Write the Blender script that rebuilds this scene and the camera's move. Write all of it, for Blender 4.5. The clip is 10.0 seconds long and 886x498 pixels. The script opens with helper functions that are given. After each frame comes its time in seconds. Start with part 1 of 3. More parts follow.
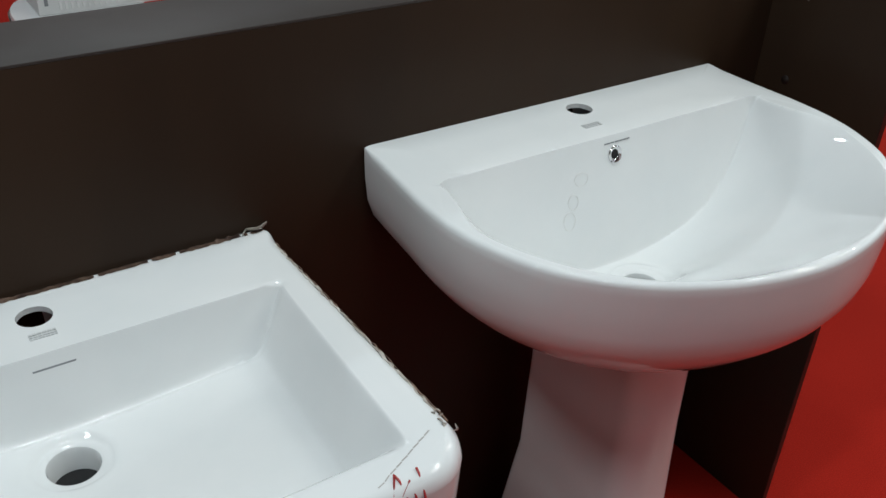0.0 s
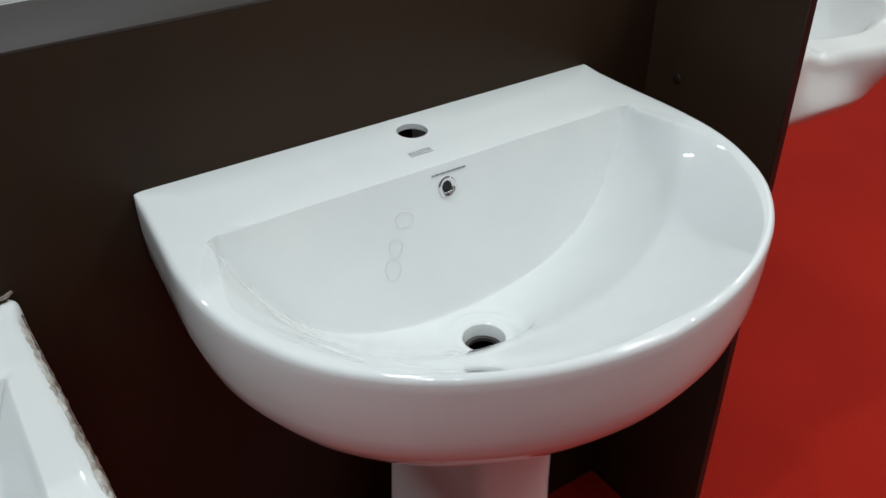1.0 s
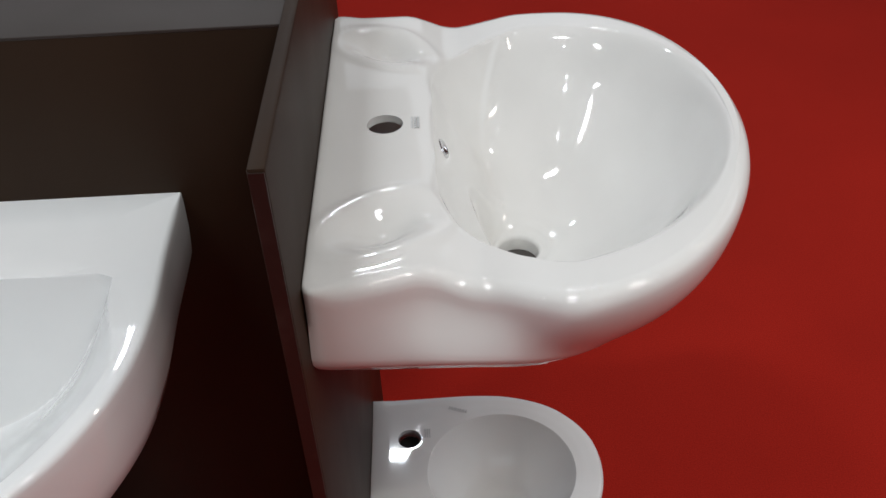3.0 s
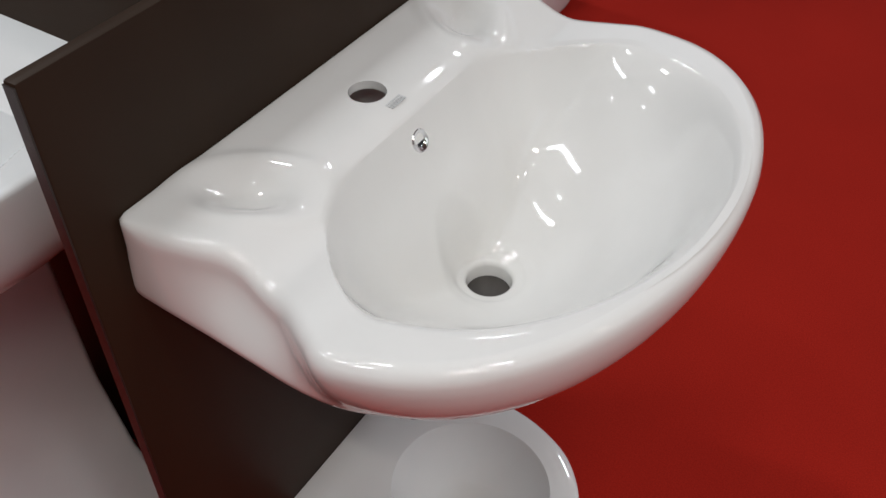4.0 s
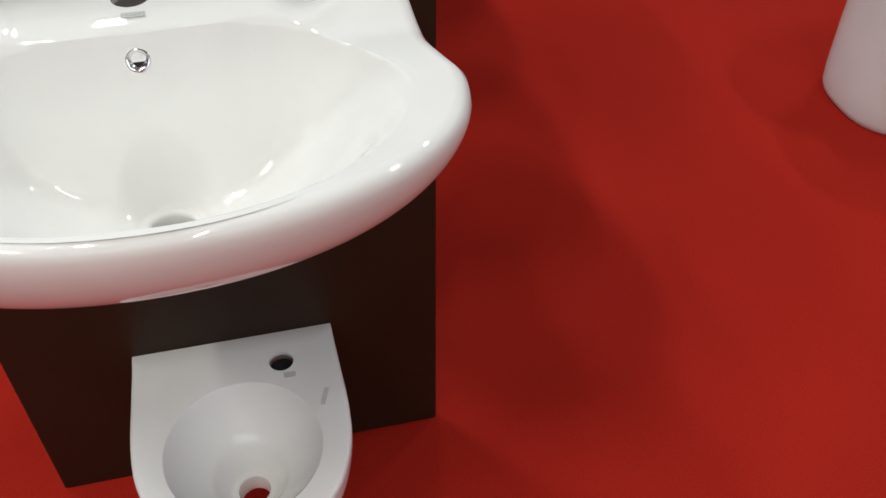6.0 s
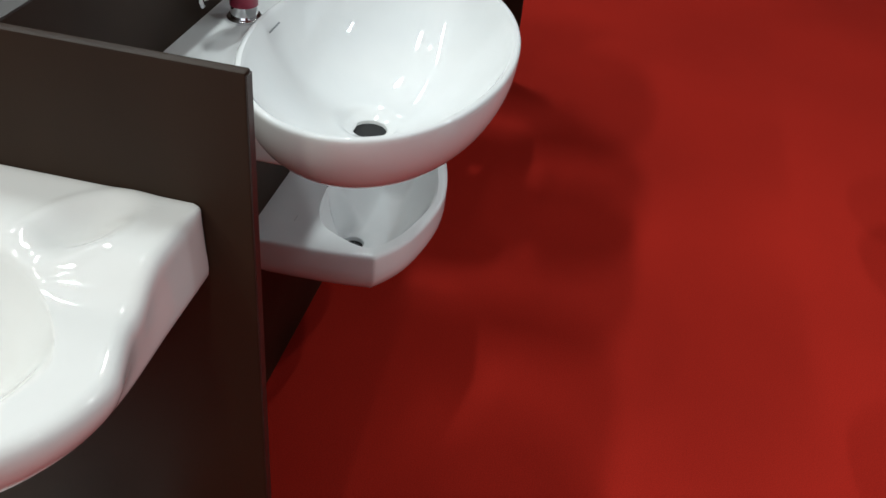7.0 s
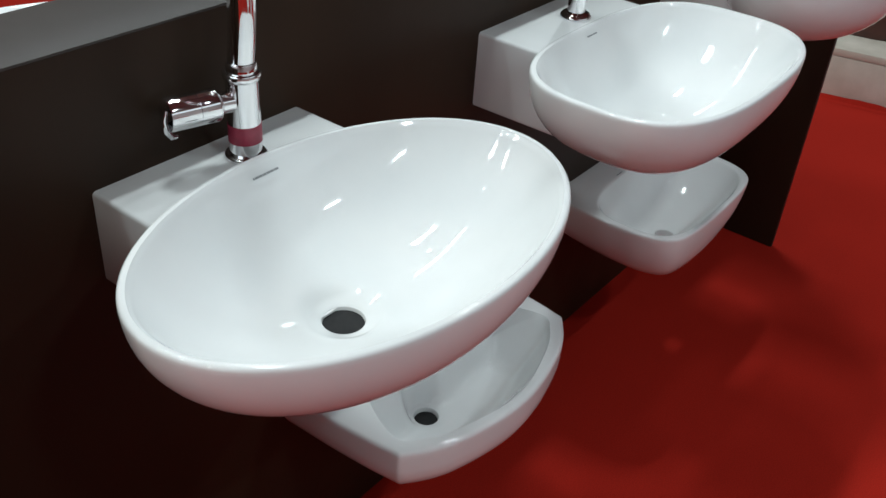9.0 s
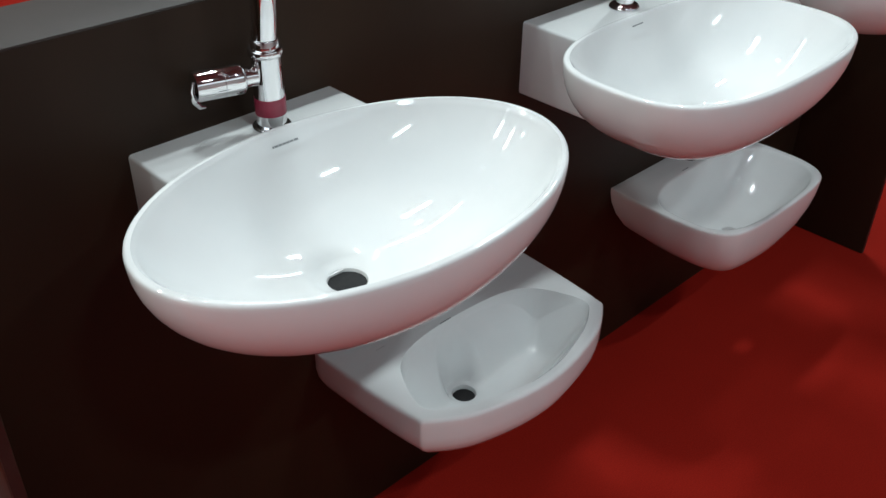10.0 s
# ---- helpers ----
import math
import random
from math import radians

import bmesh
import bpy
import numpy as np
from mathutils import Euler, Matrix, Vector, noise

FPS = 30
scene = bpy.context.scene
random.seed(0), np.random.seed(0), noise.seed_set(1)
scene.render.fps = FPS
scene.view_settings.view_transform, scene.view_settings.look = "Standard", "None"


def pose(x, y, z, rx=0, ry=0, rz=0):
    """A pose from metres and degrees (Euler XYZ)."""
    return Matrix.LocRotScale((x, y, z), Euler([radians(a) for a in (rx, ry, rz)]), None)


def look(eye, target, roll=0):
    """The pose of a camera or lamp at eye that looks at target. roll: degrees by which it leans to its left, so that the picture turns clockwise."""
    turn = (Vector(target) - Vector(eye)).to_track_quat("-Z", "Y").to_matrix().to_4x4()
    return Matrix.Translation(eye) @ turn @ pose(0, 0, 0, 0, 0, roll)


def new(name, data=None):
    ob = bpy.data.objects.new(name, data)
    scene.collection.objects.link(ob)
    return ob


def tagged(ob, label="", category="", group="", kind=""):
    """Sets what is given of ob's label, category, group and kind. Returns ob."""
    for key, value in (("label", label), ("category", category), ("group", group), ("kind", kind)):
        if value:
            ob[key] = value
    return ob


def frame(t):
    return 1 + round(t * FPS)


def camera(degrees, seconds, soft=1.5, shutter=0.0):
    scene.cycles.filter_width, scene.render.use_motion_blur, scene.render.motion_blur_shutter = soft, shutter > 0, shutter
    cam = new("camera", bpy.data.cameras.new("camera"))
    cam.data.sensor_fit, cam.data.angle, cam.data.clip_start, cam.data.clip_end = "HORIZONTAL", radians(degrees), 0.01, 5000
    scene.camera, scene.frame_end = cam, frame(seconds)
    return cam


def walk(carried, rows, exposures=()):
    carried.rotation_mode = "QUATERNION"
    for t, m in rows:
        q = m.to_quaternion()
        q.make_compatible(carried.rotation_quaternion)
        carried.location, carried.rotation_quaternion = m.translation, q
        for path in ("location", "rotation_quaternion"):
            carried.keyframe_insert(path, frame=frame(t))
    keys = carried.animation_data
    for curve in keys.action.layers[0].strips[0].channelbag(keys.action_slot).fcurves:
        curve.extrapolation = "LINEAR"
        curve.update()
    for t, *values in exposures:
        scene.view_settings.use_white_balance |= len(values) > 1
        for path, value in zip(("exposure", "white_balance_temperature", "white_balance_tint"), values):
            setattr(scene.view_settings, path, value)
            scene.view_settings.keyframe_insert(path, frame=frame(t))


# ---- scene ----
PATH = [
    (0, (-1.143, -0.878, 1.237), (-0.166, 0.509, 0.171), 2.9),
    (0.5, (-0.996, -0.852, 1.233), (-0.013, 0.522, 0.151), 2.3),
    (1, (-0.861, -0.835, 1.224), (0.071, 0.530, 0.100), 0.5),
    (1.5, (-0.641, -0.686, 1.231), (0.262, 0.570, 0.003), 1.4),
    (2, (-0.379, -0.688, 1.259), (0.289, 0.668, -0.056), -0.1),
    (2.5, (-0.127, -0.777, 1.279), (0.297, 0.718, 0.036), -0.6),
    (2.7, (-0.024, -0.779, 1.271), (0.251, 0.756, 0.018), -1.6),
    (3.8, (0.392, -0.554, 1.227), (-0.283, 0.776, -0.118), -1.2),
    (4, (0.474, -0.528, 1.252), (-0.304, 0.700, -0.130), 0.2),
    (4.5, (0.591, -0.459, 1.236), (-0.312, 0.556, -0.244), 0.6),
    (5, (0.669, -0.327, 1.212), (-0.366, 0.402, -0.320), 0.5),
    (5.5, (0.796, -0.169, 1.204), (-0.447, 0.328, -0.263), 0.4),
    (6, (0.831, 0.097, 1.216), (-0.550, 0.433, -0.192), 0.5),
    (6.2, (0.782, 0.188, 1.214), (-0.644, 0.491, -0.155), 2.1),
    (7.3, (0.564, 0.661, 1.291), (-1.029, 0.208, 0.133), 5.8),
    (7.5, (0.501, 0.695, 1.279), (-1.071, 0.184, 0.144), 5.1),
    (8, (0.327, 0.744, 1.268), (-1.201, 0.074, 0.149), 6.7),
    (8.5, (0.207, 0.746, 1.276), (-1.228, -0.091, 0.159), 6.3),
    (9, (0.165, 0.788, 1.267), (-1.181, -0.177, 0.155), 4.5),
    (9.5, (0.119, 0.878, 1.261), (-1.124, -0.209, 0.135), 2.7),
    (10, (0.124, 0.936, 1.261), (-1.051, -0.257, 0.154), 1.0),
]
cam = camera(50.65, 10.0)
walk(cam, [(t, look(eye, target, roll)) for t, eye, target, roll in PATH], [(0, -0.92, 6050, 3), (1, -0.88, 6080, 3), (1.5, -1.14, 6060, 3), (2, -1.14, 6140, 5), (2.5, -0.94, 6220, 8), (4, -0.96, 6300, 11), (4.5, -0.95, 6320, 11), (5, -0.76, 6340, 9), (5.5, -0.58, 6360, 7), (6.2, -0.52, 6360, 7), (7.3, -0.46, 6080, 2), (8, -0.44, 6050, 2), (9, -0.48, 6000, 1), (10, -0.38, 6000, 1)])

# ---- world and lights ----
world = bpy.data.worlds.new("hall_air")
scene.world = world
world.use_nodes = True
world.node_tree.nodes["Background"].inputs["Color"].default_value = (0.80, 0.84, 0.90, 1)
world.node_tree.nodes["Background"].inputs["Strength"].default_value = 0.06


def lamp(name, eye, target, power, sx, sy, colour=(1, 1, 1), shape="RECTANGLE"):
    data = bpy.data.lights.new(name, "AREA")
    data.shape, data.size, data.size_y, data.energy, data.color = shape, sx, sy, power, colour
    ob = new(name, data)
    ob.matrix_world = look(eye, target)
    return ob


COOL = (0.90, 0.95, 0.985)
WARM = (1.0, 0.93, 0.82)
NEUTRAL = (0.94, 0.965, 0.955)
# broad unseen fill lights over the aisles, added to brighten low and upright faces
for x, y, power, sx, sy in ((-0.8, -6.6, 92, 7.0, 2.0), (-0.7, 6.0, 110, 9.0, 3.0), (5.6, -0.3, 190, 3.6, 6.0)):
    lamp("fill_panel", (x, y, 3.25), (x, y, 0), power, sx, sy, COOL)
# short fluorescent tubes, parallel to the display wall
for x, y, power, tint in ((1.2, -1.36, 42, WARM), (-1.2, -1.36, 25, COOL), (-3.2, -1.3, 14, COOL), (2.5, 0.4, 24, WARM), (1.00, -0.55, 15, NEUTRAL), (-0.8, -0.32, 26, NEUTRAL), (-2.3, -0.32, 30, NEUTRAL)):
    lamp("tube_light", (x, y, 3.0), (x, y, 0), power, 1.2 if y < -1 or y > 0 else 0.42, 0.05 if y < -1 or y > 0 else 0.09, tint)
# two short lamps over the back aisle
for x in (-0.1, -1.5):
    lamp("ceiling_lamp", (x, 2.25, 3.0), (x, 2.25, 0), 22, 0.30, 0.05, COOL)
# small spotlights
for x, y in ((0.75, -0.75), (-1.1, -0.85), (1.5, 1.2), (1.9, -1.1), (0.9, -2.3), (2.3, -0.3), (0.2, -1.0), (-0.3, -2.2)):
    lamp("downlight", (x, y, 3.0), (x, y, 0), 3, 0.045, 0.045, COOL, "DISK")

# ---- materials ----


def material(name, colour, rough, metal=0.0, ior=1.5):
    m = bpy.data.materials.new(name)
    m.use_nodes = True
    b = m.node_tree.nodes["Principled BSDF"]
    b.inputs["Base Color"].default_value = (*colour, 1)
    b.inputs["Roughness"].default_value = rough
    b.inputs["Metallic"].default_value = metal
    b.inputs["IOR"].default_value = ior
    return m, m.node_tree.nodes, m.node_tree.links, b


def texture(nodes, links, kind, scale, detail=4.0, coords="Object", stretch=(1, 1, 1)):
    c, mp = nodes.new("ShaderNodeTexCoord"), nodes.new("ShaderNodeMapping")
    mp.inputs["Scale"].default_value = stretch
    links.new(c.outputs[coords], mp.inputs["Vector"])
    n = nodes.new(kind)
    n.inputs["Scale"].default_value = scale
    if "Detail" in n.inputs:
        n.inputs["Detail"].default_value = detail
    links.new(mp.outputs["Vector"], n.inputs["Vector"])
    return n


def ramp(nodes, links, source, stops):
    r = nodes.new("ShaderNodeValToRGB")
    while len(r.color_ramp.elements) < len(stops):
        r.color_ramp.elements.new(0.5)
    for e, (at, c) in zip(r.color_ramp.elements, stops):
        e.position, e.color = at, (*c, 1) if len(c) == 3 else c
    links.new(source, r.inputs["Fac"])
    return r


def bump(nodes, links, b, height, strength, distance):
    n = nodes.new("ShaderNodeBump")
    n.inputs["Strength"].default_value, n.inputs["Distance"].default_value = strength, distance
    links.new(height, n.inputs["Height"])
    links.new(n.outputs["Normal"], b.inputs["Normal"])


def mixed(name, low, high, scale, rough, rough_spread=0.0, relief=0.0, distance=0.001, fine=None, metal=0.0, stretch=(1, 1, 1), ior=1.5, at=(0.35, 0.65)):
    """Two tones over a noise, roughness that wavers, and a fine relief."""
    m, nodes, links, b = material(name, low, rough, metal, ior)
    n = texture(nodes, links, "ShaderNodeTexNoise", scale, 5.0, stretch=stretch)
    r = ramp(nodes, links, n.outputs["Fac"], [(at[0], low), (at[1], high)])
    links.new(r.outputs["Color"], b.inputs["Base Color"])
    if rough_spread:
        n2 = texture(nodes, links, "ShaderNodeTexNoise", scale * 2.7, 3.0)
        mr = nodes.new("ShaderNodeMapRange")
        mr.inputs["To Min"].default_value, mr.inputs["To Max"].default_value = rough - rough_spread, rough + rough_spread
        links.new(n2.outputs["Fac"], mr.inputs["Value"])
        links.new(mr.outputs["Result"], b.inputs["Roughness"])
    if relief:
        n3 = texture(nodes, links, "ShaderNodeTexNoise", fine or scale * 20, 3.0)
        bump(nodes, links, b, n3.outputs["Fac"], relief, distance)
    return m


IVORY = mixed("ivory_glazed_ceramic", (0.745, 0.742, 0.722), (0.782, 0.777, 0.757), 9, 0.04, 0.02, 0.04, 0.0006, 26)
CERAMIC = mixed("glazed_ceramic", (0.735, 0.750, 0.750), (0.775, 0.782, 0.778), 9, 0.04, 0.02, 0.04, 0.0006, 26)
LAMINATE = mixed("brown_laminate", (0.0215, 0.0116, 0.0062), (0.0300, 0.0166, 0.0090), 5, 0.50, 0.06, 0.12, 0.0003, 900, stretch=(1, 1, 0.25))
EDGE = mixed("laminate_edge_band", (0.016, 0.011, 0.009), (0.05, 0.036, 0.030), 30, 0.42, 0.08, 0.2, 0.0005, 400, at=(0.5, 0.9))
# the walls' laminate, its colour greyed to carry the top's reflected light
TOPBOARD = mixed("laminate_top_sheen", (0.030, 0.024, 0.021), (0.042, 0.034, 0.030), 5, 0.52, 0.05, 0.10, 0.0003, 900)
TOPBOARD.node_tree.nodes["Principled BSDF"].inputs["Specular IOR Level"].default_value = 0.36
LAMINATE.node_tree.nodes["Principled BSDF"].inputs["Specular IOR Level"].default_value = 0.20
CHROME = mixed("chrome", (0.74, 0.74, 0.75), (0.80, 0.80, 0.81), 30, 0.06, 0.03, metal=1.0)
DARK = mixed("black_rubber", (0.006, 0.006, 0.007), (0.012, 0.012, 0.012), 60, 0.85, 0.1)
INK = material("grey_print", (0.22, 0.23, 0.24), 0.5)[0]
WASTE = mixed("dull_waste_metal", (0.045, 0.040, 0.036), (0.075, 0.068, 0.062), 40, 0.35, 0.1)
PALE_INK = material("pale_print", (0.57, 0.58, 0.58), 0.4)[0]
RED_INK = material("red_marker_ink", (0.33, 0.02, 0.02), 0.5)[0]
PENCIL = material("pencil_mark", (0.42, 0.40, 0.38), 0.6)[0]
PENCIL_FAINT = material("faint_pencil", (0.68, 0.67, 0.65), 0.5)[0]
SCUFF = material("pale_scuff", (0.22, 0.20, 0.18), 0.6)[0]
STUD = mixed("dark_brass_stud", (0.10, 0.06, 0.03), (0.20, 0.13, 0.07), 80, 0.35, metal=1.0)
MAROON = mixed("maroon_sticker", (0.20, 0.012, 0.035), (0.26, 0.02, 0.05), 60, 0.35)
TAPE = mixed("torn_packing_tape", (0.26, 0.22, 0.18), (0.66, 0.63, 0.58), 55, 0.4, 0.15, 0.6, 0.001, 200)
GRIME = mixed("dried_brown_glue", (0.05, 0.025, 0.018), (0.22, 0.14, 0.10), 90, 0.6, 0.1, 0.5, 0.001, 300)
CARTON = mixed("white_carton", (0.66, 0.66, 0.65), (0.74, 0.74, 0.73), 12, 0.6, 0.05, 0.2, 0.0005, 200)
STONE = mixed("beige_marble", (0.50, 0.45, 0.38), (0.64, 0.59, 0.51), 9, 0.35, 0.08, 0.1, 0.001, 60)
STAIN = mixed("stone_stain", (0.36, 0.31, 0.25), (0.50, 0.45, 0.38), 60, 0.5, 0.1)
PLASTER = mixed("hall_plaster", (0.74, 0.73, 0.71), (0.80, 0.79, 0.77), 1.5, 0.8, 0.05, 0.2, 0.002, 60)
CEILING = mixed("dark_hall_ceiling", (0.17, 0.17, 0.17), (0.23, 0.23, 0.22), 1.2, 0.85, 0.05, 0.3, 0.004, 30)
PLY = mixed("orange_brown_wood", (0.26, 0.11, 0.045), (0.36, 0.17, 0.075), 4, 0.5, 0.08, 0.15, 0.001, 90, stretch=(1, 1, 8))
REDSKIN = mixed("red_leatherette", (0.42, 0.035, 0.02), (0.52, 0.06, 0.03), 14, 0.4, 0.05, 0.2, 0.001, 220)
GREEN = mixed("green_leatherette", (0.014, 0.055, 0.020), (0.028, 0.095, 0.036), 20, 0.25, 0.05, 0.2, 0.001, 200)
BROWNSKIN = mixed("brown_leatherette", (0.055, 0.016, 0.011), (0.085, 0.026, 0.018), 14, 0.4, 0.05, 0.2, 0.001, 220)
GREYPAINT = mixed("grey_paint", (0.34, 0.32, 0.34), (0.40, 0.38, 0.40), 6, 0.5, 0.05)

# red needle-felt carpet: fine fibre grain over faint worn areas
CARPET, cn, cl, cb = material("red_carpet", (0.27, 0.012, 0.008), 0.9)
wide = texture(cn, cl, "ShaderNodeTexNoise", 1.6, 5.0)
tone = ramp(cn, cl, wide.outputs["Fac"], [(0.3, (0.330, 0.0140, 0.0075)), (0.7, (0.395, 0.0170, 0.0090))])
grain = texture(cn, cl, "ShaderNodeTexNoise", 420.0, 2.0)
fleck = ramp(cn, cl, grain.outputs["Fac"], [(0.3, (0.80, 0.80, 0.80)), (0.7, (1.14, 1.14, 1.14))])
mul = cn.new("ShaderNodeMixRGB")
mul.blend_type = "MULTIPLY"
mul.inputs["Fac"].default_value = 1.0
cl.new(tone.outputs["Color"], mul.inputs["Color1"])
cl.new(fleck.outputs["Color"], mul.inputs["Color2"])
cl.new(mul.outputs["Color"], cb.inputs["Base Color"])
cb.inputs["Specular IOR Level"].default_value = 0.1
bump(cn, cl, cb, grain.outputs["Fac"], 0.35, 0.002)

# ---- mesh helpers ----


def part(name, bm, mat, parent=None, label="", smooth=40.0):
    """Links a bmesh as one mesh object, under a thing or a part if one is given."""
    me = bpy.data.meshes.new(name)
    bmesh.ops.recalc_face_normals(bm, faces=bm.faces[:])
    bm.to_mesh(me)
    bm.free()
    me.materials.append(mat)
    if smooth:
        me.polygons.foreach_set("use_smooth", [True] * len(me.polygons))
        me.set_sharp_from_angle(angle=radians(smooth))
    ob = new(name, me)
    ob.parent = parent
    if label:
        ob["label"] = label
    return ob


def thing(name, m, label, category, group="", kind=""):
    ob = new(name)
    ob.empty_display_size = 0.05
    ob.matrix_world = m
    return tagged(ob, label, category, group, kind)


def box(x0, x1, y0, y1, z0, z1, bevel=0.0, segments=2):
    bm = bmesh.new()
    bmesh.ops.create_cube(bm, size=1)
    for v in bm.verts:
        v.co = ((x0 + x1) / 2 + v.co.x * (x1 - x0), (y0 + y1) / 2 + v.co.y * (y1 - y0), (z0 + z1) / 2 + v.co.z * (z1 - z0))
    if bevel:
        bmesh.ops.bevel(bm, geom=bm.edges[:], offset=bevel, segments=segments, affect="EDGES", profile=0.5)
    return bm


def loft(rings, closed=False, cap=True):
    """Skins rings of equally many points; closed joins the last to the first."""
    bm = bmesh.new()
    rows = [[bm.verts.new(p) for p in ring] for ring in rings]
    n = len(rows[0])
    pairs = list(zip(rows, rows[1:])) + ([(rows[-1], rows[0])] if closed else [])
    for a, b in pairs:
        for i in range(n):
            bm.faces.new((a[i], a[(i + 1) % n], b[(i + 1) % n], b[i]))
    if cap and not closed:
        bm.faces.new(rows[0][::-1])
        bm.faces.new(rows[-1])
    return bm


def lathe(profile, turn=28):
    """Turns a profile of (radius, height) round z; a closed solid when both ends lie near the axis."""
    return loft([[(r * math.cos(2 * math.pi * k / turn), r * math.sin(2 * math.pi * k / turn), z) for k in range(turn)] for r, z in profile])


def sweep(points, radius, turn=16, flat=1.0):
    """A round bar along a line of points; radius may be a list."""
    pts = [Vector(p) for p in points]
    radii = radius if isinstance(radius, list) else [radius] * len(pts)
    rings, side = [], None
    for i, p in enumerate(pts):
        ahead = (pts[min(i + 1, len(pts) - 1)] - pts[max(i - 1, 0)]).normalized()
        if side is None:
            side = ahead.orthogonal().normalized()
        side = (side - ahead * side.dot(ahead)).normalized()
        up = ahead.cross(side)
        rings.append([p + radii[i] * (math.cos(2 * math.pi * k / turn) * side + flat * math.sin(2 * math.pi * k / turn) * up) for k in range(turn)])
    return loft(rings)


def carve(ob, cutters, operation="DIFFERENCE", smooth=40.0):
    """Cuts bmesh solids out of an object for good."""
    tools = []
    for bm in cutters:
        bmesh.ops.recalc_face_normals(bm, faces=bm.faces[:])
        me = bpy.data.meshes.new("cutter")
        bm.to_mesh(me)
        bm.free()
        tools.append(new("cutter", me))
    keep, ob.parent = ob.parent, None
    for tool in tools:
        mod = ob.modifiers.new("cut", "BOOLEAN")
        mod.operation, mod.solver, mod.object = operation, "EXACT", tool
    bpy.context.view_layer.update()
    me = bpy.data.meshes.new_from_object(ob.evaluated_get(bpy.context.evaluated_depsgraph_get()))
    ob.modifiers.clear()
    ob.data = me
    me.polygons.foreach_set("use_smooth", [True] * len(me.polygons))
    me.set_sharp_from_angle(angle=radians(smooth))
    for tool in tools:
        bpy.data.objects.remove(tool)
    ob.parent = keep
    return ob


def cylinder(x, y, z0, z1, r, turn=28):
    return loft([[(x + r * math.cos(2 * math.pi * k / turn), y + r * math.sin(2 * math.pi * k / turn), z) for k in range(turn)] for z in (z0, z1)])


# ---- outlines ----


def fillet(corners, step=6):
    """A closed outline through corners (x, y, radius), each rounded."""
    out, n = [], len(corners)
    for i, (x, y, r) in enumerate(corners):
        p, a, b = Vector((x, y)), Vector(corners[i - 1][:2]), Vector(corners[(i + 1) % n][:2])
        u, v = (a - p).normalized(), (b - p).normalized()
        if r <= 0:
            out.append(tuple(p))
            continue
        half = math.acos(max(-1, min(1, u.dot(v)))) / 2
        reach = r / math.tan(half)
        centre = p + (u + v).normalized() * (r / math.sin(half))
        s, e = p + u * reach - centre, p + v * reach - centre
        turn = s.angle_signed(e)
        for k in range(step + 1):
            w = s.copy()
            w.rotate(Matrix.Rotation(-turn * k / step, 2))
            out.append(tuple(centre + w))
    return out


def spline(points, step=8):
    """A closed smooth curve through points; a point given as (x, y, 0) is a corner."""
    out, n = [], len(points)
    get = lambda i: Vector(points[i % n][:2])
    for i in range(n):
        p0, p1, p2, p3 = get(i - 1), get(i), get(i + 1), get(i + 2)
        if len(points[i]) == 3:
            p0 = p1 - (p2 - p1)
        if len(points[(i + 1) % n]) == 3:
            p3 = p2 + (p2 - p1)
        for k in range(step):
            t = k / step
            out.append(tuple(0.5 * (2 * p1 + (p2 - p0) * t + (2 * p0 - 5 * p1 + 4 * p2 - p3) * t * t + (3 * p1 - p0 - 3 * p2 + p3) * t ** 3)))
    return out


def mirrored(half):
    """The closed outline whose right half, from the wall to the front, is given."""
    return half + [(-p[0], *p[1:]) for p in half[::-1] if abs(p[0]) > 1e-6]


def superellipse(cx, cy, a, b, power, count=96):
    out = []
    for k in range(count):
        c, s = math.cos(2 * math.pi * k / count), math.sin(2 * math.pi * k / count)
        out.append((cx + a * math.copysign(abs(c) ** (2 / power), c), cy + b * math.copysign(abs(s) ** (2 / power), s)))
    return out


class Radial:
    """An outline as distances from a centre, by direction."""

    def __init__(self, outline, centre):
        self.c = centre
        self.pts = [(x - centre[0], y - centre[1]) for x, y in outline]

    def angles(self):
        return [math.atan2(y, x) % (2 * math.pi) for x, y in self.pts]

    def reach(self, angle):
        dx, dy, best = math.cos(angle), math.sin(angle), 0.0
        for (ax, ay), (bx, by) in zip(self.pts, self.pts[1:] + self.pts[:1]):
            ex, ey = bx - ax, by - ay
            det = ex * dy - ey * dx
            if abs(det) < 1e-12:
                continue
            t = (ax * dy - ay * dx) / -det
            if -1e-6 <= t <= 1 + 1e-6:
                best = max(best, (ax + t * ex) * dx + (ay + t * ey) * dy)
        return best


def soft_max(*values, k=0.006):
    top = max(values)
    return top + k * math.log(sum(math.exp((v - top) / k) for v in values))


def smooth_step(a, b, x):
    t = max(0.0, min(1.0, (x - a) / (b - a)))
    return t * t * (3 - 2 * t)


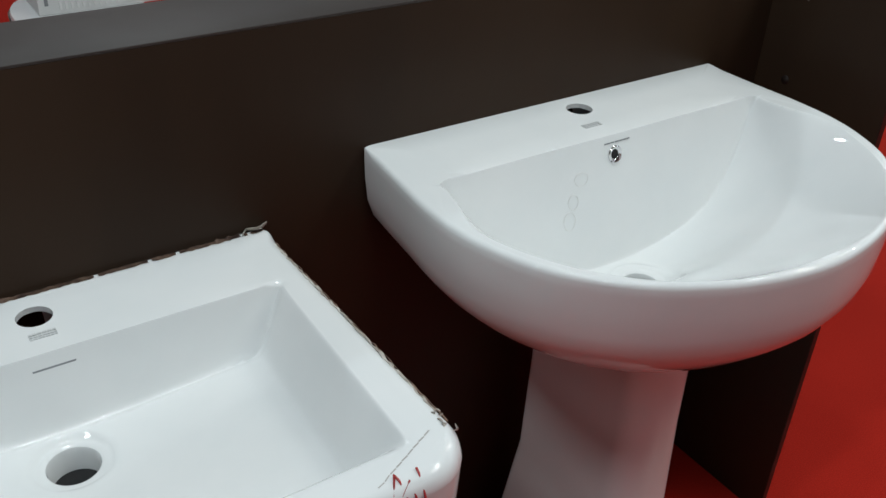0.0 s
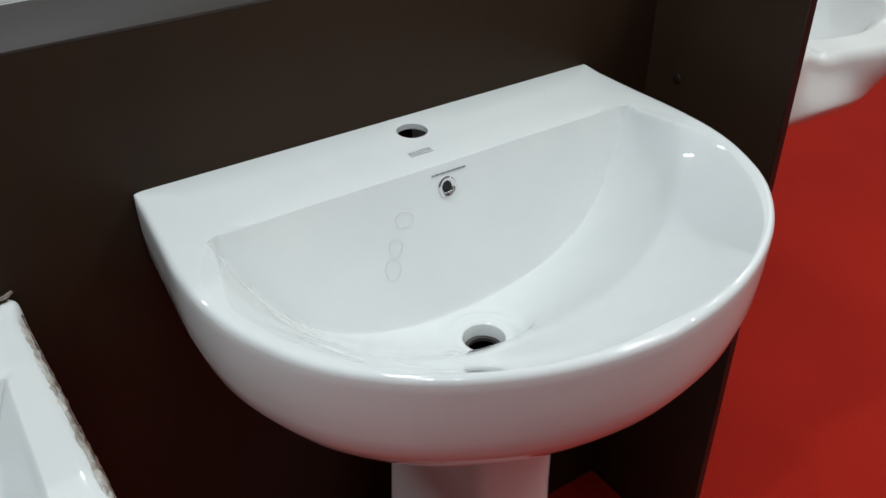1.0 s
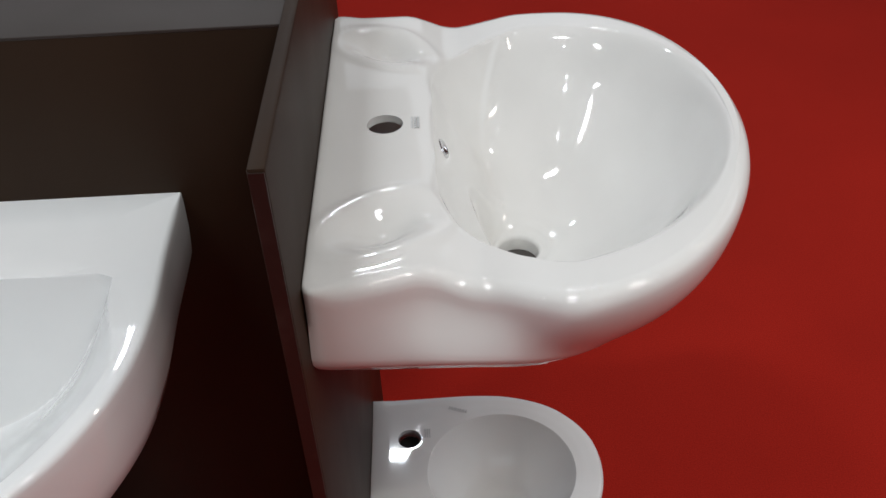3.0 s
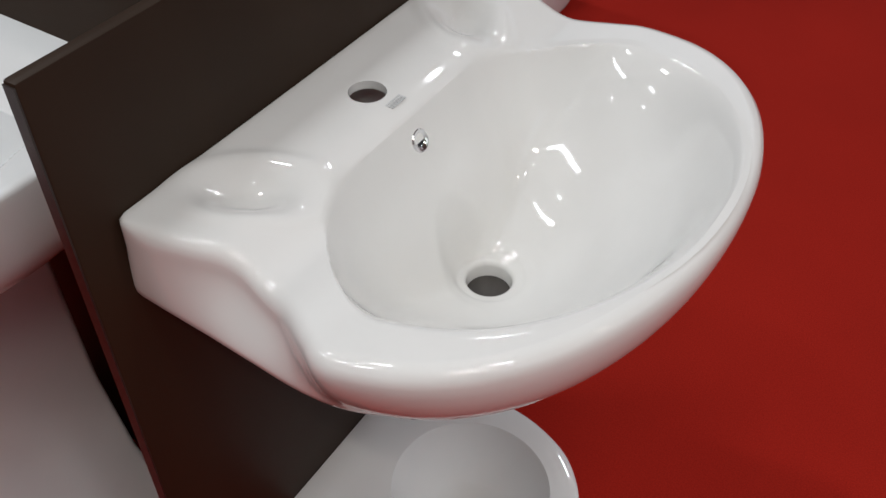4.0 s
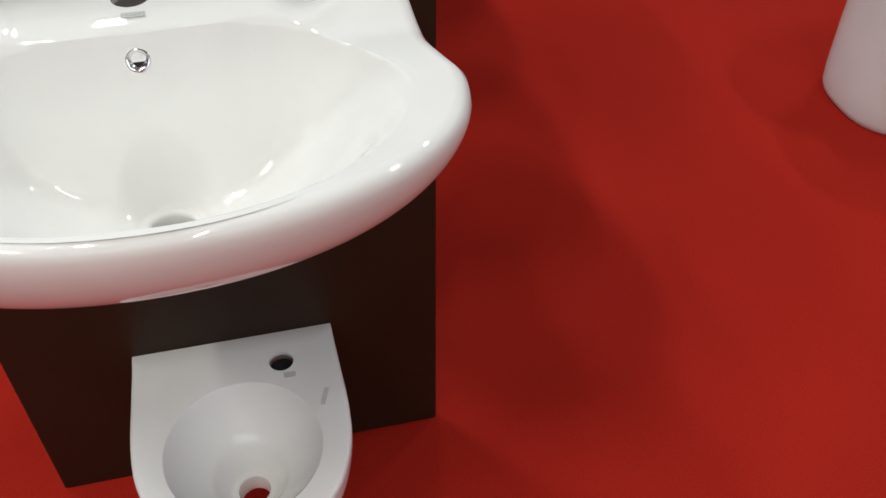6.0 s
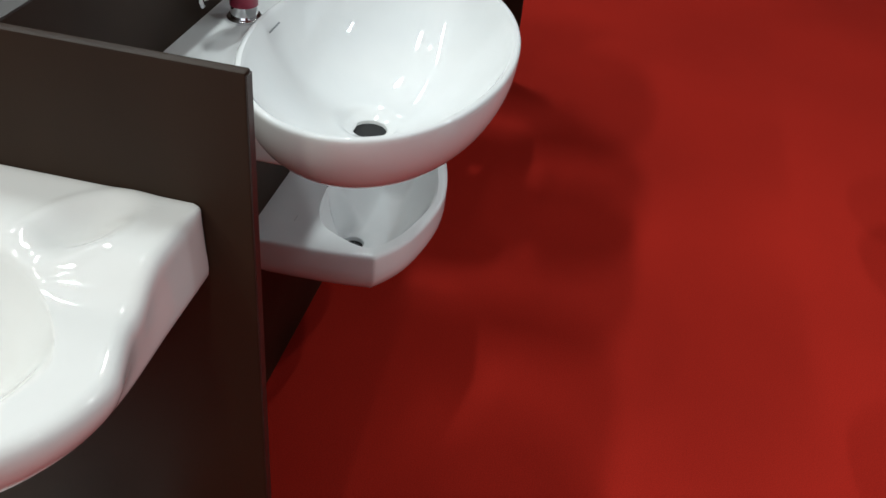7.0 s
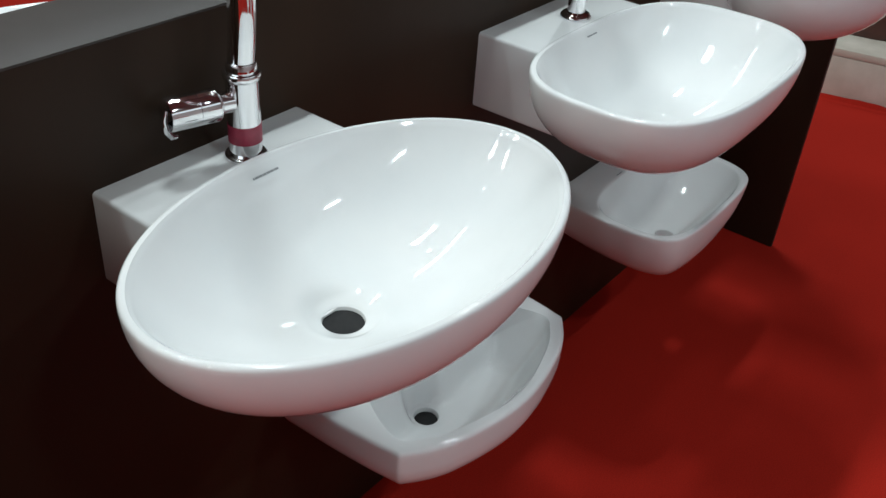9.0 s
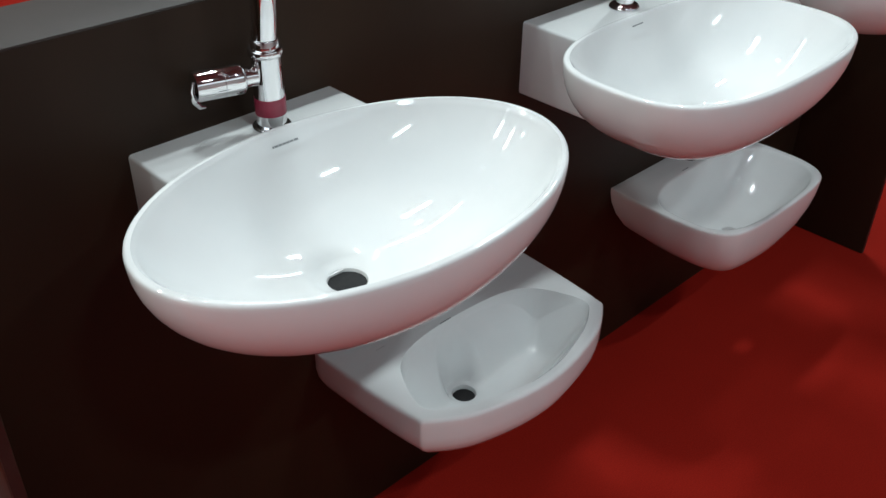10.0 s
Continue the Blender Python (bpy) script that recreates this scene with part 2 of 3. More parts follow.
def basin_body(outer, inner, drain, rim, bowl, under, hole=0.021, lip=0.008, top=None, deck=3, depth=22, turn=150, skirt=None, ease=0.004, step=0.0015, gap=0.008, dimple=0.004):
    """One closed ceramic shell: the underside, the skirt, the rim, the bowl and the waste hole through it.
    bowl(x, y): depth below the rim; under: rows of (share of the outline's reach, height); top(x, y): height of the deck over the rim."""
    top = top or (lambda x, y: 0.0)
    ro, ri = Radial(outer, drain), Radial(inner, drain)
    angles = sorted({round(a, 4) for a in [2 * math.pi * k / turn for k in range(turn)] + ro.angles()[::1]})
    slim = [angles[0]]
    for a in angles[1:]:
        if a - slim[-1] > gap:
            slim.append(a)
    angles = slim
    out_r, in_r = [ro.reach(a) for a in angles], [ri.reach(a) for a in angles]
    place = lambda a, r: (drain[0] + r * math.cos(a), drain[1] + r * math.sin(a))
    base = under[0][1]
    seat = bowl(drain[0], drain[1] + 0.012)
    rings = [[(*place(a, hole), base) for a in angles]]
    if skirt:
        rings += skirt(angles, out_r, place)
    for share, z in under if not skirt else ():
        rings.append([(x, max(y, 0.0), min(z, rim + top(x, y) - lip - 0.0006) if share > 0.95 else z) for x, y in (place(a, hole + 0.012 + (r - hole - 0.012) * share) for a, r in zip(angles, out_r))])
    for k in range(4):
        turn_by = math.pi / 2 * k / 3
        inset, drop = lip * (1 - math.sin(math.pi / 2 - turn_by)), lip * (1 - math.sin(turn_by))
        ring = []
        for a, r in zip(angles, out_r):
            thin = 0.25 + 0.75 * smooth_step(0.0, 0.03, place(a, r)[1])
            x, y = place(a, r - inset * thin)
            ring.append((x, y, rim + top(x, y) - drop * thin))
        rings.append(ring)
    for k in range(1, deck + 1):
        ring = []
        for a, r, i in zip(angles, out_r, in_r):
            w = k / deck
            thin = 0.25 + 0.75 * smooth_step(0.0, 0.03, place(a, r)[1])
            x, y = place(a, (r - lip * thin) * (1 - w) + (i + ease) * w)
            ring.append((x, y, rim + top(x, y)))
        rings.append(ring)
    for k in range(depth + 1):
        s = (k / depth) ** 1.35
        ring = []
        for a, i in zip(angles, in_r):
            r = i * (1 - s) + (hole + 0.004) * s
            x, y = place(a, r)
            near = math.hypot(x - drain[0], y - drain[1])
            w = smooth_step(hole + 0.005, hole + 0.030, near)
            z = bowl(x, y) * w + seat * (1 - w) - dimple * (1 - smooth_step(hole + 0.006, hole + 0.008 + 2 * dimple, near))
            ring.append((x, y, rim + top(x, y) * (1 - smooth_step(0, 0.045, i - r)) + min(z, -step)))
        rings.append(ring)
    low = [sum(p[2] for p in rings[-1]) / len(angles)] * len(angles)
    rings.append([(*place(a, hole + 0.001), z - 0.002) for a, z in zip(angles, low)])
    rings.append([(*place(a, hole), z - 0.006) for a, z in zip(angles, low)])
    return loft(rings, closed=True)


def mark(name, parent, m, w, d, mat, label, lines=1):
    """A small print of plain bars, laid on a surface by the pose m."""
    bm = bmesh.new()
    rows = [(-(lines - 1) / 2 + k) * d for k in range(lines)]
    for y in rows:
        x, seeded = -w / 2, random.Random(int(w * 1e5) + int(y * 1e5))
        while x < w / 2:
            step = seeded.uniform(0.10, 0.2) * w
            one = box(x, min(x + step * 0.82, w / 2), y - d * 0.36, y + d * 0.36, 0, 0.0005)
            me = bpy.data.meshes.new("bar")
            one.to_mesh(me)
            one.free()
            bm.from_mesh(me)
            bpy.data.meshes.remove(me)
            x += step
    ob = part(name, bm, mat, parent, label, 0)
    ob.matrix_local = m
    return ob


def overflow(parent, x, y, z, tilt, r=0.0105):
    """A chrome overflow ring with its dark mouth, on the bowl's back wall."""
    ring = part("overflow_ring", lathe([(0.0040, -0.002), (r, -0.002), (r, 0.0006), (r - 0.0012, 0.0018), (r - 0.0030, 0.0016), (0.0062, 0.0006), (0.0052, -0.0004), (0.0040, -0.002)], 28), CHROME, parent, "chrome overflow ring")
    ring.matrix_local = pose(x, y, z, tilt)
    mouth = part("overflow_mouth", lathe([(0.0002, -0.0022), (0.0052, -0.0022), (0.0052, 0.0), (0.0002, 0.0)], 20), DARK, parent, "dark overflow mouth")
    mouth.matrix_local = pose(x, y, z, tilt)


FRONT, BACK, END = 180, 0, -90  # the ways in which the three display faces look

# ---- the hall ----
ground = tagged(part("floor", box(-8, 8, -8, 8, -0.05, 0), CARPET), "red needle-felt carpet covering the exhibition floor", "floor", kind="structure")
ceiling = tagged(part("ceiling", box(-8, 8, -8, 8, 3.3, 3.4), CEILING), "plain dark grey hall ceiling", "ceiling", kind="structure")
for name, x0, x1, y0, y1, mat in (("wall_north", -8, 8, 8, 8.2, PLASTER), ("wall_south", -8, 8, -8.2, -8, PLY), ("wall_east", 8, 8.2, -8, 8, PLASTER), ("wall_west", -8.2, -8, -8, 8, PLASTER)):
    tagged(part(name, box(x0, x1, y0, y1, -0.05, 3.4), mat), "orange-brown wood-panelled hall wall" if mat is PLY else "plain painted hall wall", "wall", kind="structure")

# ---- the display stand ----
WF, WB, H, YF, YB, FX = -0.054, 0.060, 0.931, -0.264, 0.289, -1.952
stand = thing("display_stand", pose(0, 0, 0), "dark brown laminate display island with end panels", "display stand")
part("centre_wall", box(FX, -0.0125, WF, WB, 0, H - 0.003, 0.0006), LAMINATE, stand)
# thin cap over the wall that holds the painted sheen
part("top_board", box(FX, -0.0125, WF, WB, H - 0.003, H, 0.0008), TOPBOARD, stand, "laminate top board, greyed to stand for reflected hall light")
for x0 in (-0.0125, FX - 0.0125):
    panel = part("end_panel", box(x0, x0 + 0.0125, YF, YB, 0, H + 0.003, 0.0025), LAMINATE, stand, "brown laminate end panel")
    for y0, y1 in ((YF - 0.001, YF + 0.0005), (YB - 0.0005, YB + 0.001)):
        part("edge_band", box(x0 + 0.001, x0 + 0.0115, y0, y1, 0.002, H), EDGE, panel, "worn brown edge band")

# ---- basins ----


def d_basin():
    """D-shaped basin on a full pedestal."""
    cx = -0.405
    t = thing("pedestal_basin", pose(cx, WF, 0, 0, 0, FRONT), "white D-shaped ceramic basin on a full pedestal", "wash basin")
    rim = 0.775
    outer = mirrored([(0.0, 0.0, 0), (0.265, 0.0, 0), (0.2720, 0.002), (0.2740, 0.009), (0.281, 0.08), (0.2875, 0.15), (0.284, 0.21), (0.270, 0.26), (0.243, 0.311), (0.197, 0.358), (0.141, 0.392), (0.075, 0.416), (0.0, 0.426)])
    wider = {(-0.265, 0.0, 0): (-0.2770, 0.0, 0), (-0.2720, 0.002): (-0.2800, 0.001), (-0.2740, 0.009): (-0.2810, 0.006), (-0.281, 0.08): (-0.2835, 0.08)}
    outer = [wider.get(p, p) for p in outer]
    outer = spline(outer)
    inner = spline(mirrored([(0.0, 0.110, 0), (0.20, 0.110), (0.233, 0.1115), (0.250, 0.122), (0.263, 0.142), (0.273, 0.168), (0.272, 0.215), (0.253, 0.272), (0.212, 0.332), (0.158, 0.373), (0.086, 0.403), (0.0, 0.414)]))
    drain = (0.008, 0.200)

    def bowl(x, y):
        """A wide scoop that rises to the front rim, cut off behind by a steep flat back."""
        late = smooth_step(0.125, 0.22, y)
        r = min(1.0, abs(x) / (0.247 + 0.028 * smooth_step(0.12, 0.24, y)))
        deep = 0.145 * ((1 - late) * (1 - r ** 4) + late * (1 - r ** 2.8) ** 1.05)
        crease = 0.110 + 0.145 * (1 - min(1.0, abs(x) / 0.247) ** 4) / 3.8
        rim_y = 0.168 + 0.246 * max(0.0, 1 - min(1.0, abs(x) / 0.274) ** 2.4) ** 0.55
        u = max(0.0, min(1.0, (y - crease) / max(rim_y - crease, 0.01)))
        return min(-0.0004, soft_max(-deep * (1 - u ** 1.42) - 0.026 * math.exp(-((x - 0.008) / 0.10) ** 2 - ((y - 0.203) / 0.055) ** 2), -0.001 - (y - 0.110) * 3.8, k=0.0011))

    under = [(0.0, 0.584), (0.35, 0.590), (0.58, 0.610), (0.74, 0.632), (0.85, 0.654), (0.92, 0.672), (0.965, 0.689), (0.988, 0.709), (0.997, 0.736), (1.0, 0.760)]
    body = part("bowl", basin_body(outer, inner, drain, rim, bowl, under, lip=0.006, depth=96, turn=800, ease=0.003, step=0.0003, gap=0.004), CERAMIC, t)
    carve(body, [cylinder(-0.0125, 0.0355, 0.55, 0.80, 0.0165), cylinder(-0.0125, 0.040, 0.50, 0.769, 0.046)])
    waste = part("waste", cylinder(drain[0], drain[1], 0.587, 0.591, 0.0208), DARK, t, "dark waste ring")
    part("rubber_seal", lathe([(0.0165, 0.0), (0.0206, 0.0), (0.0206, 0.004), (0.0165, 0.004), (0.0165, 0.0)], 28), WASTE, waste, "dark rubber seal").matrix_local = pose(drain[0], drain[1], 0.600)
    overflow(t, -0.002, 0.1170, 0.7510, -75)
    mark("print", t, pose(-0.006, 0.1128, 0.7650, -75), 0.040, 0.002, INK, "thin grey print over the overflow")
    mark("print", t, pose(0.006, 0.080, rim + 0.0003), 0.026, 0.0035, PALE_INK, "faded grey print by the tap hole", 3)
    # faint pencil loops on the bowl's back
    for cx_, cz, rx_, rz_ in ((0.073, -0.087, 0.0085, 0.011), (0.066, -0.066, 0.0075, 0.009), (0.052, -0.042, 0.010, 0.008)):
        loop = [(cx_ + rx_ * math.cos(a * 0.36) * (1 + 0.04 * math.sin(a)), 0.1105 - (cz + rz_ * math.sin(a * 0.36)) / 3.8 + 0.0004, rim + cz + rz_ * math.sin(a * 0.36)) for a in range(18)]
        part("pencil_loop", sweep(loop, 0.0003, 5), PENCIL_FAINT, t, "faint pencil loop")
    # the hollow pedestal under the bowl
    rings = []
    steps = ((0.0, 0.147, 0.305), (0.010, 0.150, 0.307), (0.05, 0.126, 0.300), (0.13, 0.082, 0.288), (0.26, 0.054, 0.272), (0.42, 0.050, 0.265), (0.55, 0.052, 0.262), (0.596, 0.054, 0.264))
    shape = lambda z, w, f, back: [(x - 0.013, y, z) for x, y in fillet([(-w, back, 0.012), (w, back, 0.012), (w * 0.97, f, w * 0.8), (-w * 0.97, f, w * 0.8)], 10)]
    rings = [shape(z, w, f, 0.05) for z, w, f in steps] + [shape(z, w - 0.012, f - 0.012, 0.062) for z, w, f in steps[::-1]]
    part("pedestal", loft(rings, closed=True), CERAMIC, t, "white ceramic pedestal")
    return t


def r_basin():
    """Rectangular basin with torn packing tape along its edges."""
    cx = -1.052
    t = thing("rectangular_basin", pose(cx, WF, 0, 0, 0, FRONT), "white rectangular ceramic basin with torn tape on its edges", "wash basin")
    rim, w, d = 0.707, 0.253, 0.405
    outer = fillet([(-w, 0, 0.012), (w, 0, 0.012), (w + 0.004, d, 0.048), (-w - 0.004, d, 0.048)], 10)
    iw, y0, y1 = 0.221, 0.102, 0.368
    inner = fillet([(-iw, y0, 0.012), (iw, y0, 0.012), (iw - 0.008, y1, 0.02), (-iw + 0.008, y1, 0.02)], 6)
    drain = (0.010, 0.163)

    def bowl(x, y):
        side = iw - 0.008 * (y - y0) / (y1 - y0) - abs(x)
        floor = -0.082 - 0.014 * (1 - min(1.0, math.hypot(x / 0.20, (y - 0.165) / 0.18)))
        v = soft_max(floor, -side * 2.5, -(y - y0) * 5.0, -(y1 - y) * 1.7, k=0.007)
        round_by = 0.002 + 0.018 * smooth_step(0.0, 0.03, y - y0)
        return -(math.sqrt(min(v, 0.0) ** 2 + round_by ** 2) - round_by)

    under = [(0.0, 0.55), (0.5, 0.552), (0.78, 0.560), (0.92, 0.585), (0.975, 0.62), (0.995, 0.655), (1.0, 0.690)]
    body = part("bowl", basin_body(outer, inner, drain, rim, bowl, under, lip=0.016, depth=72, turn=340, ease=0.006, hole=0.0225, step=0.0006), CERAMIC, t)
    carve(body, [cylinder(0.0, 0.044, 0.50, 0.73, 0.0165), cylinder(0.0, 0.044, 0.50, 0.701, 0.046)])
    part("waste", cylinder(0.010, 0.163, 0.556, 0.598, 0.0222), DARK, t, "black waste fitting")
    mark("print", t, pose(0.0, 0.076, rim + 0.0003), 0.024, 0.0035, PALE_INK, "faded grey print by the tap hole", 3)
    part("overflow_slot", box(-0.019, 0.019, 0.1030, 0.1058, 0.6880, 0.6925, 0.0006), INK, t, "thin dark overflow slot")
    # ragged tape along the back and the side, and a marker scrawl on the front corner
    rnd = random.Random(4)
    for x0, y0_, x1, y1_, n in ((w - 0.002, 0.004, -w + 0.004, 0.004, 120),):
        bm = bmesh.new()
        last = None
        for k in range(n + 1):
            u = k / n
            x, y = x0 + (x1 - x0) * u, y0_ + (y1_ - y0_) * u
            a = rnd.uniform(0.0, 0.0022)
            h = rnd.uniform(-0.004, -0.001)
            tall = rnd.uniform(0.0003, 0.0016) + (0.002 if rnd.random() < 0.06 else 0.0)
            v = [bm.verts.new((x, y + 0.003 + a, rim + 0.0006)), bm.verts.new((x, y - 0.001, rim + tall)), bm.verts.new((x, y - 0.0032, rim - 0.006 + h))]
            if last and rnd.random() > 0.05:
                bm.faces.new((last[0], last[1], v[1], v[0]))
                bm.faces.new((last[1], last[2], v[2], v[1]))
            last = v
        bmesh.ops.solidify(bm, geom=bm.faces[:], thickness=0.0008)
        part("tape_strip", bm, GRIME, t, "torn dirty packing tape", 0)
    pts = [(-w + 0.0022 - 0.004 * u + rnd.uniform(-0.0006, 0.0006), 0.012 + (d - 0.065) * u, rim - 0.0062 + rnd.uniform(-0.001, 0.001)) for u in (k / 60 for k in range(61))]
    part("tape_edge", sweep(pts, [rnd.uniform(0.0005, 0.0016) for _ in pts], 6, 0.6), GRIME, t, "thin lifted edge of packing tape", 0)
    pts = [(-w + 0.0062 - 0.004 * u + rnd.uniform(-0.0010, 0.0010), 0.010 + (d - 0.075) * u, rim - 0.0030 + rnd.uniform(-0.0006, 0.0006)) for u in (k / 70 for k in range(71))]
    part("tape_band", sweep(pts, [rnd.uniform(0.0012, 0.0036) for _ in pts], 8, 0.45), TAPE, t, "frayed pale packing tape along the side", 0)
    # brown glue left along the back edge, and a pale scrap folded over the corner
    for k in range(14):
        x = rnd.uniform(0.02, w - 0.01)
        blob = part("glue_smear", box(-1, 1, -1, 1, -1, 1, 0.6), GRIME, t, "dried brown glue smear")
        blob.matrix_local = pose(x, 0.0035, rim + 0.0005, 0, 0, rnd.uniform(-20, 20)) @ Matrix.Diagonal((rnd.uniform(0.003, 0.010), rnd.uniform(0.0012, 0.0028), 0.0008, 1))
    scrap = [(-w + 0.002 + 0.030 * u, 0.004 + 0.007 * math.sin(u * 7) * u, rim + 0.001 + 0.006 * (1 - u) ** 2) for u in (k / 8 for k in range(9))]
    part("tape_scrap", sweep(scrap, [0.005, 0.007, 0.008, 0.007, 0.008, 0.006, 0.005, 0.004, 0.001], 10, 0.2), TAPE, t, "pale scrap of tape on the corner", 0)
    for k in range(7):
        x, y = -w + rnd.uniform(0.002, 0.008), d - 0.035 - rnd.uniform(0, 0.035)
        pts = [(x + rnd.uniform(-0.006, 0.002) * s, y + rnd.uniform(-0.006, 0.006) * s, rim - 0.001 + 0.003 * s * rnd.random()) for s in (0, 0.5, 1)]
        part("tape_shred", sweep(pts, [0.0014, 0.0024, 0.0008], 6, 0.3), TAPE, t, "loose shred of tape", 0)
    scrawl = [(-0.172, 0.404), (-0.181, 0.388), (-0.186, 0.410), (-0.180, 0.402), (-0.190, 0.396), (-0.193, 0.412), (-0.199, 0.408), (-0.200, 0.390)]
    drop = lambda x, y: rim - 0.0158 * max(0, (y - (d - 0.016)) / 0.016) ** 2 - 0.010 * max(0, (-w + 0.012 - x) / 0.016) ** 2
    for (ax, ay), (bx, by) in zip(scrawl, scrawl[1:]):
        pts = [(ax + (bx - ax) * u, ay + (by - ay) * u, drop(ax + (bx - ax) * u, ay + (by - ay) * u) + 0.0012) for u in (0, 0.25, 0.5, 0.75, 1)]
        part("marker_stroke", sweep(pts, 0.0021, 6, 0.4), RED_INK, t, "red marker stroke")
    # a broken dark line left by the tape's edge
    for k in range(9):
        u = k / 8
        x, y = -0.228 + 0.060 * u, 0.361 + 0.030 * u
        dash = part("tape_line", box(-0.0034, 0.0034, -0.0005, 0.0005, 0, 0.0004), PENCIL, t, "thin dark tape residue")
        dash.matrix_local = pose(x, y, drop(x, y) + 0.0002, 0, 0, 26 + rnd.uniform(-8, 8))
    return t


def s_basin():
    """Oval basin with two soap dishes, on the end panel."""
    t = thing("oval_basin", pose(0, 0.008, 0, 0, 0, END), "white oval wall-hung basin with two soap dishes", "wash basin")
    rim = 0.779
    arc = lambda a, b, cy, power: [(a * math.cos(u) ** (2 / power), cy + b * math.sin(u) ** (2 / power)) for u in (math.pi / 2 * k / 9 for k in range(9))] + [(0.0, cy + b)]
    half = lambda side, waist: [(0.0, 0.0, 0), (0.228, 0.0, 0), (0.2355, 0.006), (0.2355, 0.03), (0.55 * 0.2345 + 0.45 * waist, 0.066), (waist, 0.098), (waist + 0.003, 0.122), (waist + 0.26 * (side - waist), 0.148), (waist + 0.66 * (side - waist), 0.177)] + arc(side, 0.1815, 0.204, 2.06)
    both = lambda south, north: spline(south + [(-x, *rest) for x, *rest in north[::-1] if x > 1e-6], 5)
    outer = both(half(0.2590, 0.219), half(0.260, 0.2360))
    foot = lambda side: [(0.0, 0.0, 0), (0.2365, 0.0, 0)] + [(0.2365 + (side - 0.2365) * k / 4, 0.040 * k) for k in (1, 2, 3)] + arc(side, 0.156, 0.160, 2.15)
    base = both(foot(0.2425), foot(0.238))
    inner = spline(mirrored([(0.0, 0.105), (0.09, 0.106), (0.146, 0.124), (0.186, 0.158)] + arc(0.2150, 0.1715, 0.203, 2.05)), 5)
    drain = (0.002, 0.186)

    def top(x, y):
        ear = 0.020 * (1 - smooth_step(0.078, 0.140, y))
        along, across = 0.85 * (y - 0.060) - 0.52 * (abs(x) - 0.153), 0.52 * (y - 0.060) + 0.85 * (abs(x) - 0.153)
        q = math.hypot(along / 0.054, across / 0.034)
        dish = -0.016 * (1 - smooth_step(0.10, 1.0, q)) + 0.0020 * math.exp(-((q - 1.1) / 0.16) ** 2)
        return ear + dish + 0.120 * max(0.0, y - 0.12) + 0.032 * x * smooth_step(0.10, 0.25, y)

    def bowl(x, y):
        """A shell that rises gently to the front, with a straight steep back that meets it in a soft valley."""
        dy = y - 0.203
        front = smooth_step(-0.05, 0.03, dy)
        rho = math.hypot(x / 0.2155, dy / (0.172 * front + 0.30 * (1 - front)))
        edge = 0.103 + 6.0 * max(0.0, abs(x) - 0.09) ** 2
        return min(-0.0003, soft_max(-0.136 * (1 - min(rho, 1) ** 2.3) ** (1.15 + 0.55 * front), -0.001 - (y - edge) * 2.0, k=0.009 + 0.010 * smooth_step(0.09, 0.17, abs(x)) * (1 - front)) + 0.004 * (1 - front))

    def skirt(angles, out_r, place):
        """Straight lower walls with an even foot, over which the rim waists in at the sides and swells out in front."""
        lower = [Radial(base, drain).reach(a) for a in angles]
        foot_z = lambda x, y: 0.7145 - 0.0015 * smooth_step(0.12, 0.36, y) - 0.016 * x * smooth_step(0.12, 0.30, y)
        rings = []
        for share in (0.0, 0.22, 0.42, 0.60, 0.76, 0.88, 0.95):
            ring = []
            for a, r in zip(angles, lower):
                x, y = place(a, 0.033 + (r - 0.033) * share)
                ring.append((x, max(y, 0.0), 0.618 + (foot_z(x, y) - 0.618) * share ** 1.8))
            rings.append(ring)
        for k in range(11):
            s = 1 - k / 11
            ring = []
            for a, r, o in zip(angles, lower, out_r):
                (bx, by), (tx, ty) = place(a, r), place(a, o)
                thin = 0.25 + 0.75 * smooth_step(0.0, 0.03, ty)
                high, low = rim + top(tx, ty) - 0.0135 * thin, foot_z(bx, by)
                over = smooth_step(0.13, 0.33, by)
                across = (1 - math.cos(s * math.pi / 2)) * over + smooth_step(0.0, 0.95, s) * (1 - over)
                down = math.sin(s * math.pi / 2) * over + s * (1 - over)
                tuck = -0.005 * (1 - over) * smooth_step(0.88, 1.0, s)
                x, y = place(a, o + (r - o) * across + tuck)
                ring.append((x, max(y, 0.0), high + (low - high) * down))
            rings.append(ring)
        return rings

    body = part("bowl", basin_body(outer, inner, drain, rim, bowl, [(0.0, 0.618)], lip=0.0135, top=top, deck=18, depth=60, hole=0.021, turn=300, skirt=skirt, step=0.0002), IVORY, t)
    # a ground flat on the front of the underside
    n = Vector((-0.10, 0.66, -0.72)).normalized()
    deepest = max(n.dot(v.co) for v in body.data.vertices)
    side = n.orthogonal().normalized()
    axes = Matrix((side, n.cross(side), n)).transposed().to_4x4()
    cutter = box(-0.25, 0.25, -0.25, 0.25, 0.0, 0.1)
    bmesh.ops.transform(cutter, matrix=Matrix.Translation(n * (deepest - 0.0045)) @ axes, verts=cutter.verts[:])
    carve(body, [cutter], smooth=30)
    part("waste", cylinder(0.002, 0.186, 0.6185, 0.6225, 0.0208), WASTE, t, "grey waste fitting")
    carve(body, [cylinder(0.004, 0.060, 0.6, 0.83, 0.0168), cylinder(0.004, 0.054, 0.60, 0.791, 0.040)], smooth=50)
    overflow(t, 0.004, 0.1130, 0.7690, -63)
    mark("print", t, pose(0.004, 0.1045, 0.7815, -63), 0.036, 0.002, INK, "thin grey print over the overflow")
    mark("print", t, pose(0.002, 0.088, rim + 0.019), 0.02, 0.003, PALE_INK, "faded grey print by the tap hole", 3)
    return t


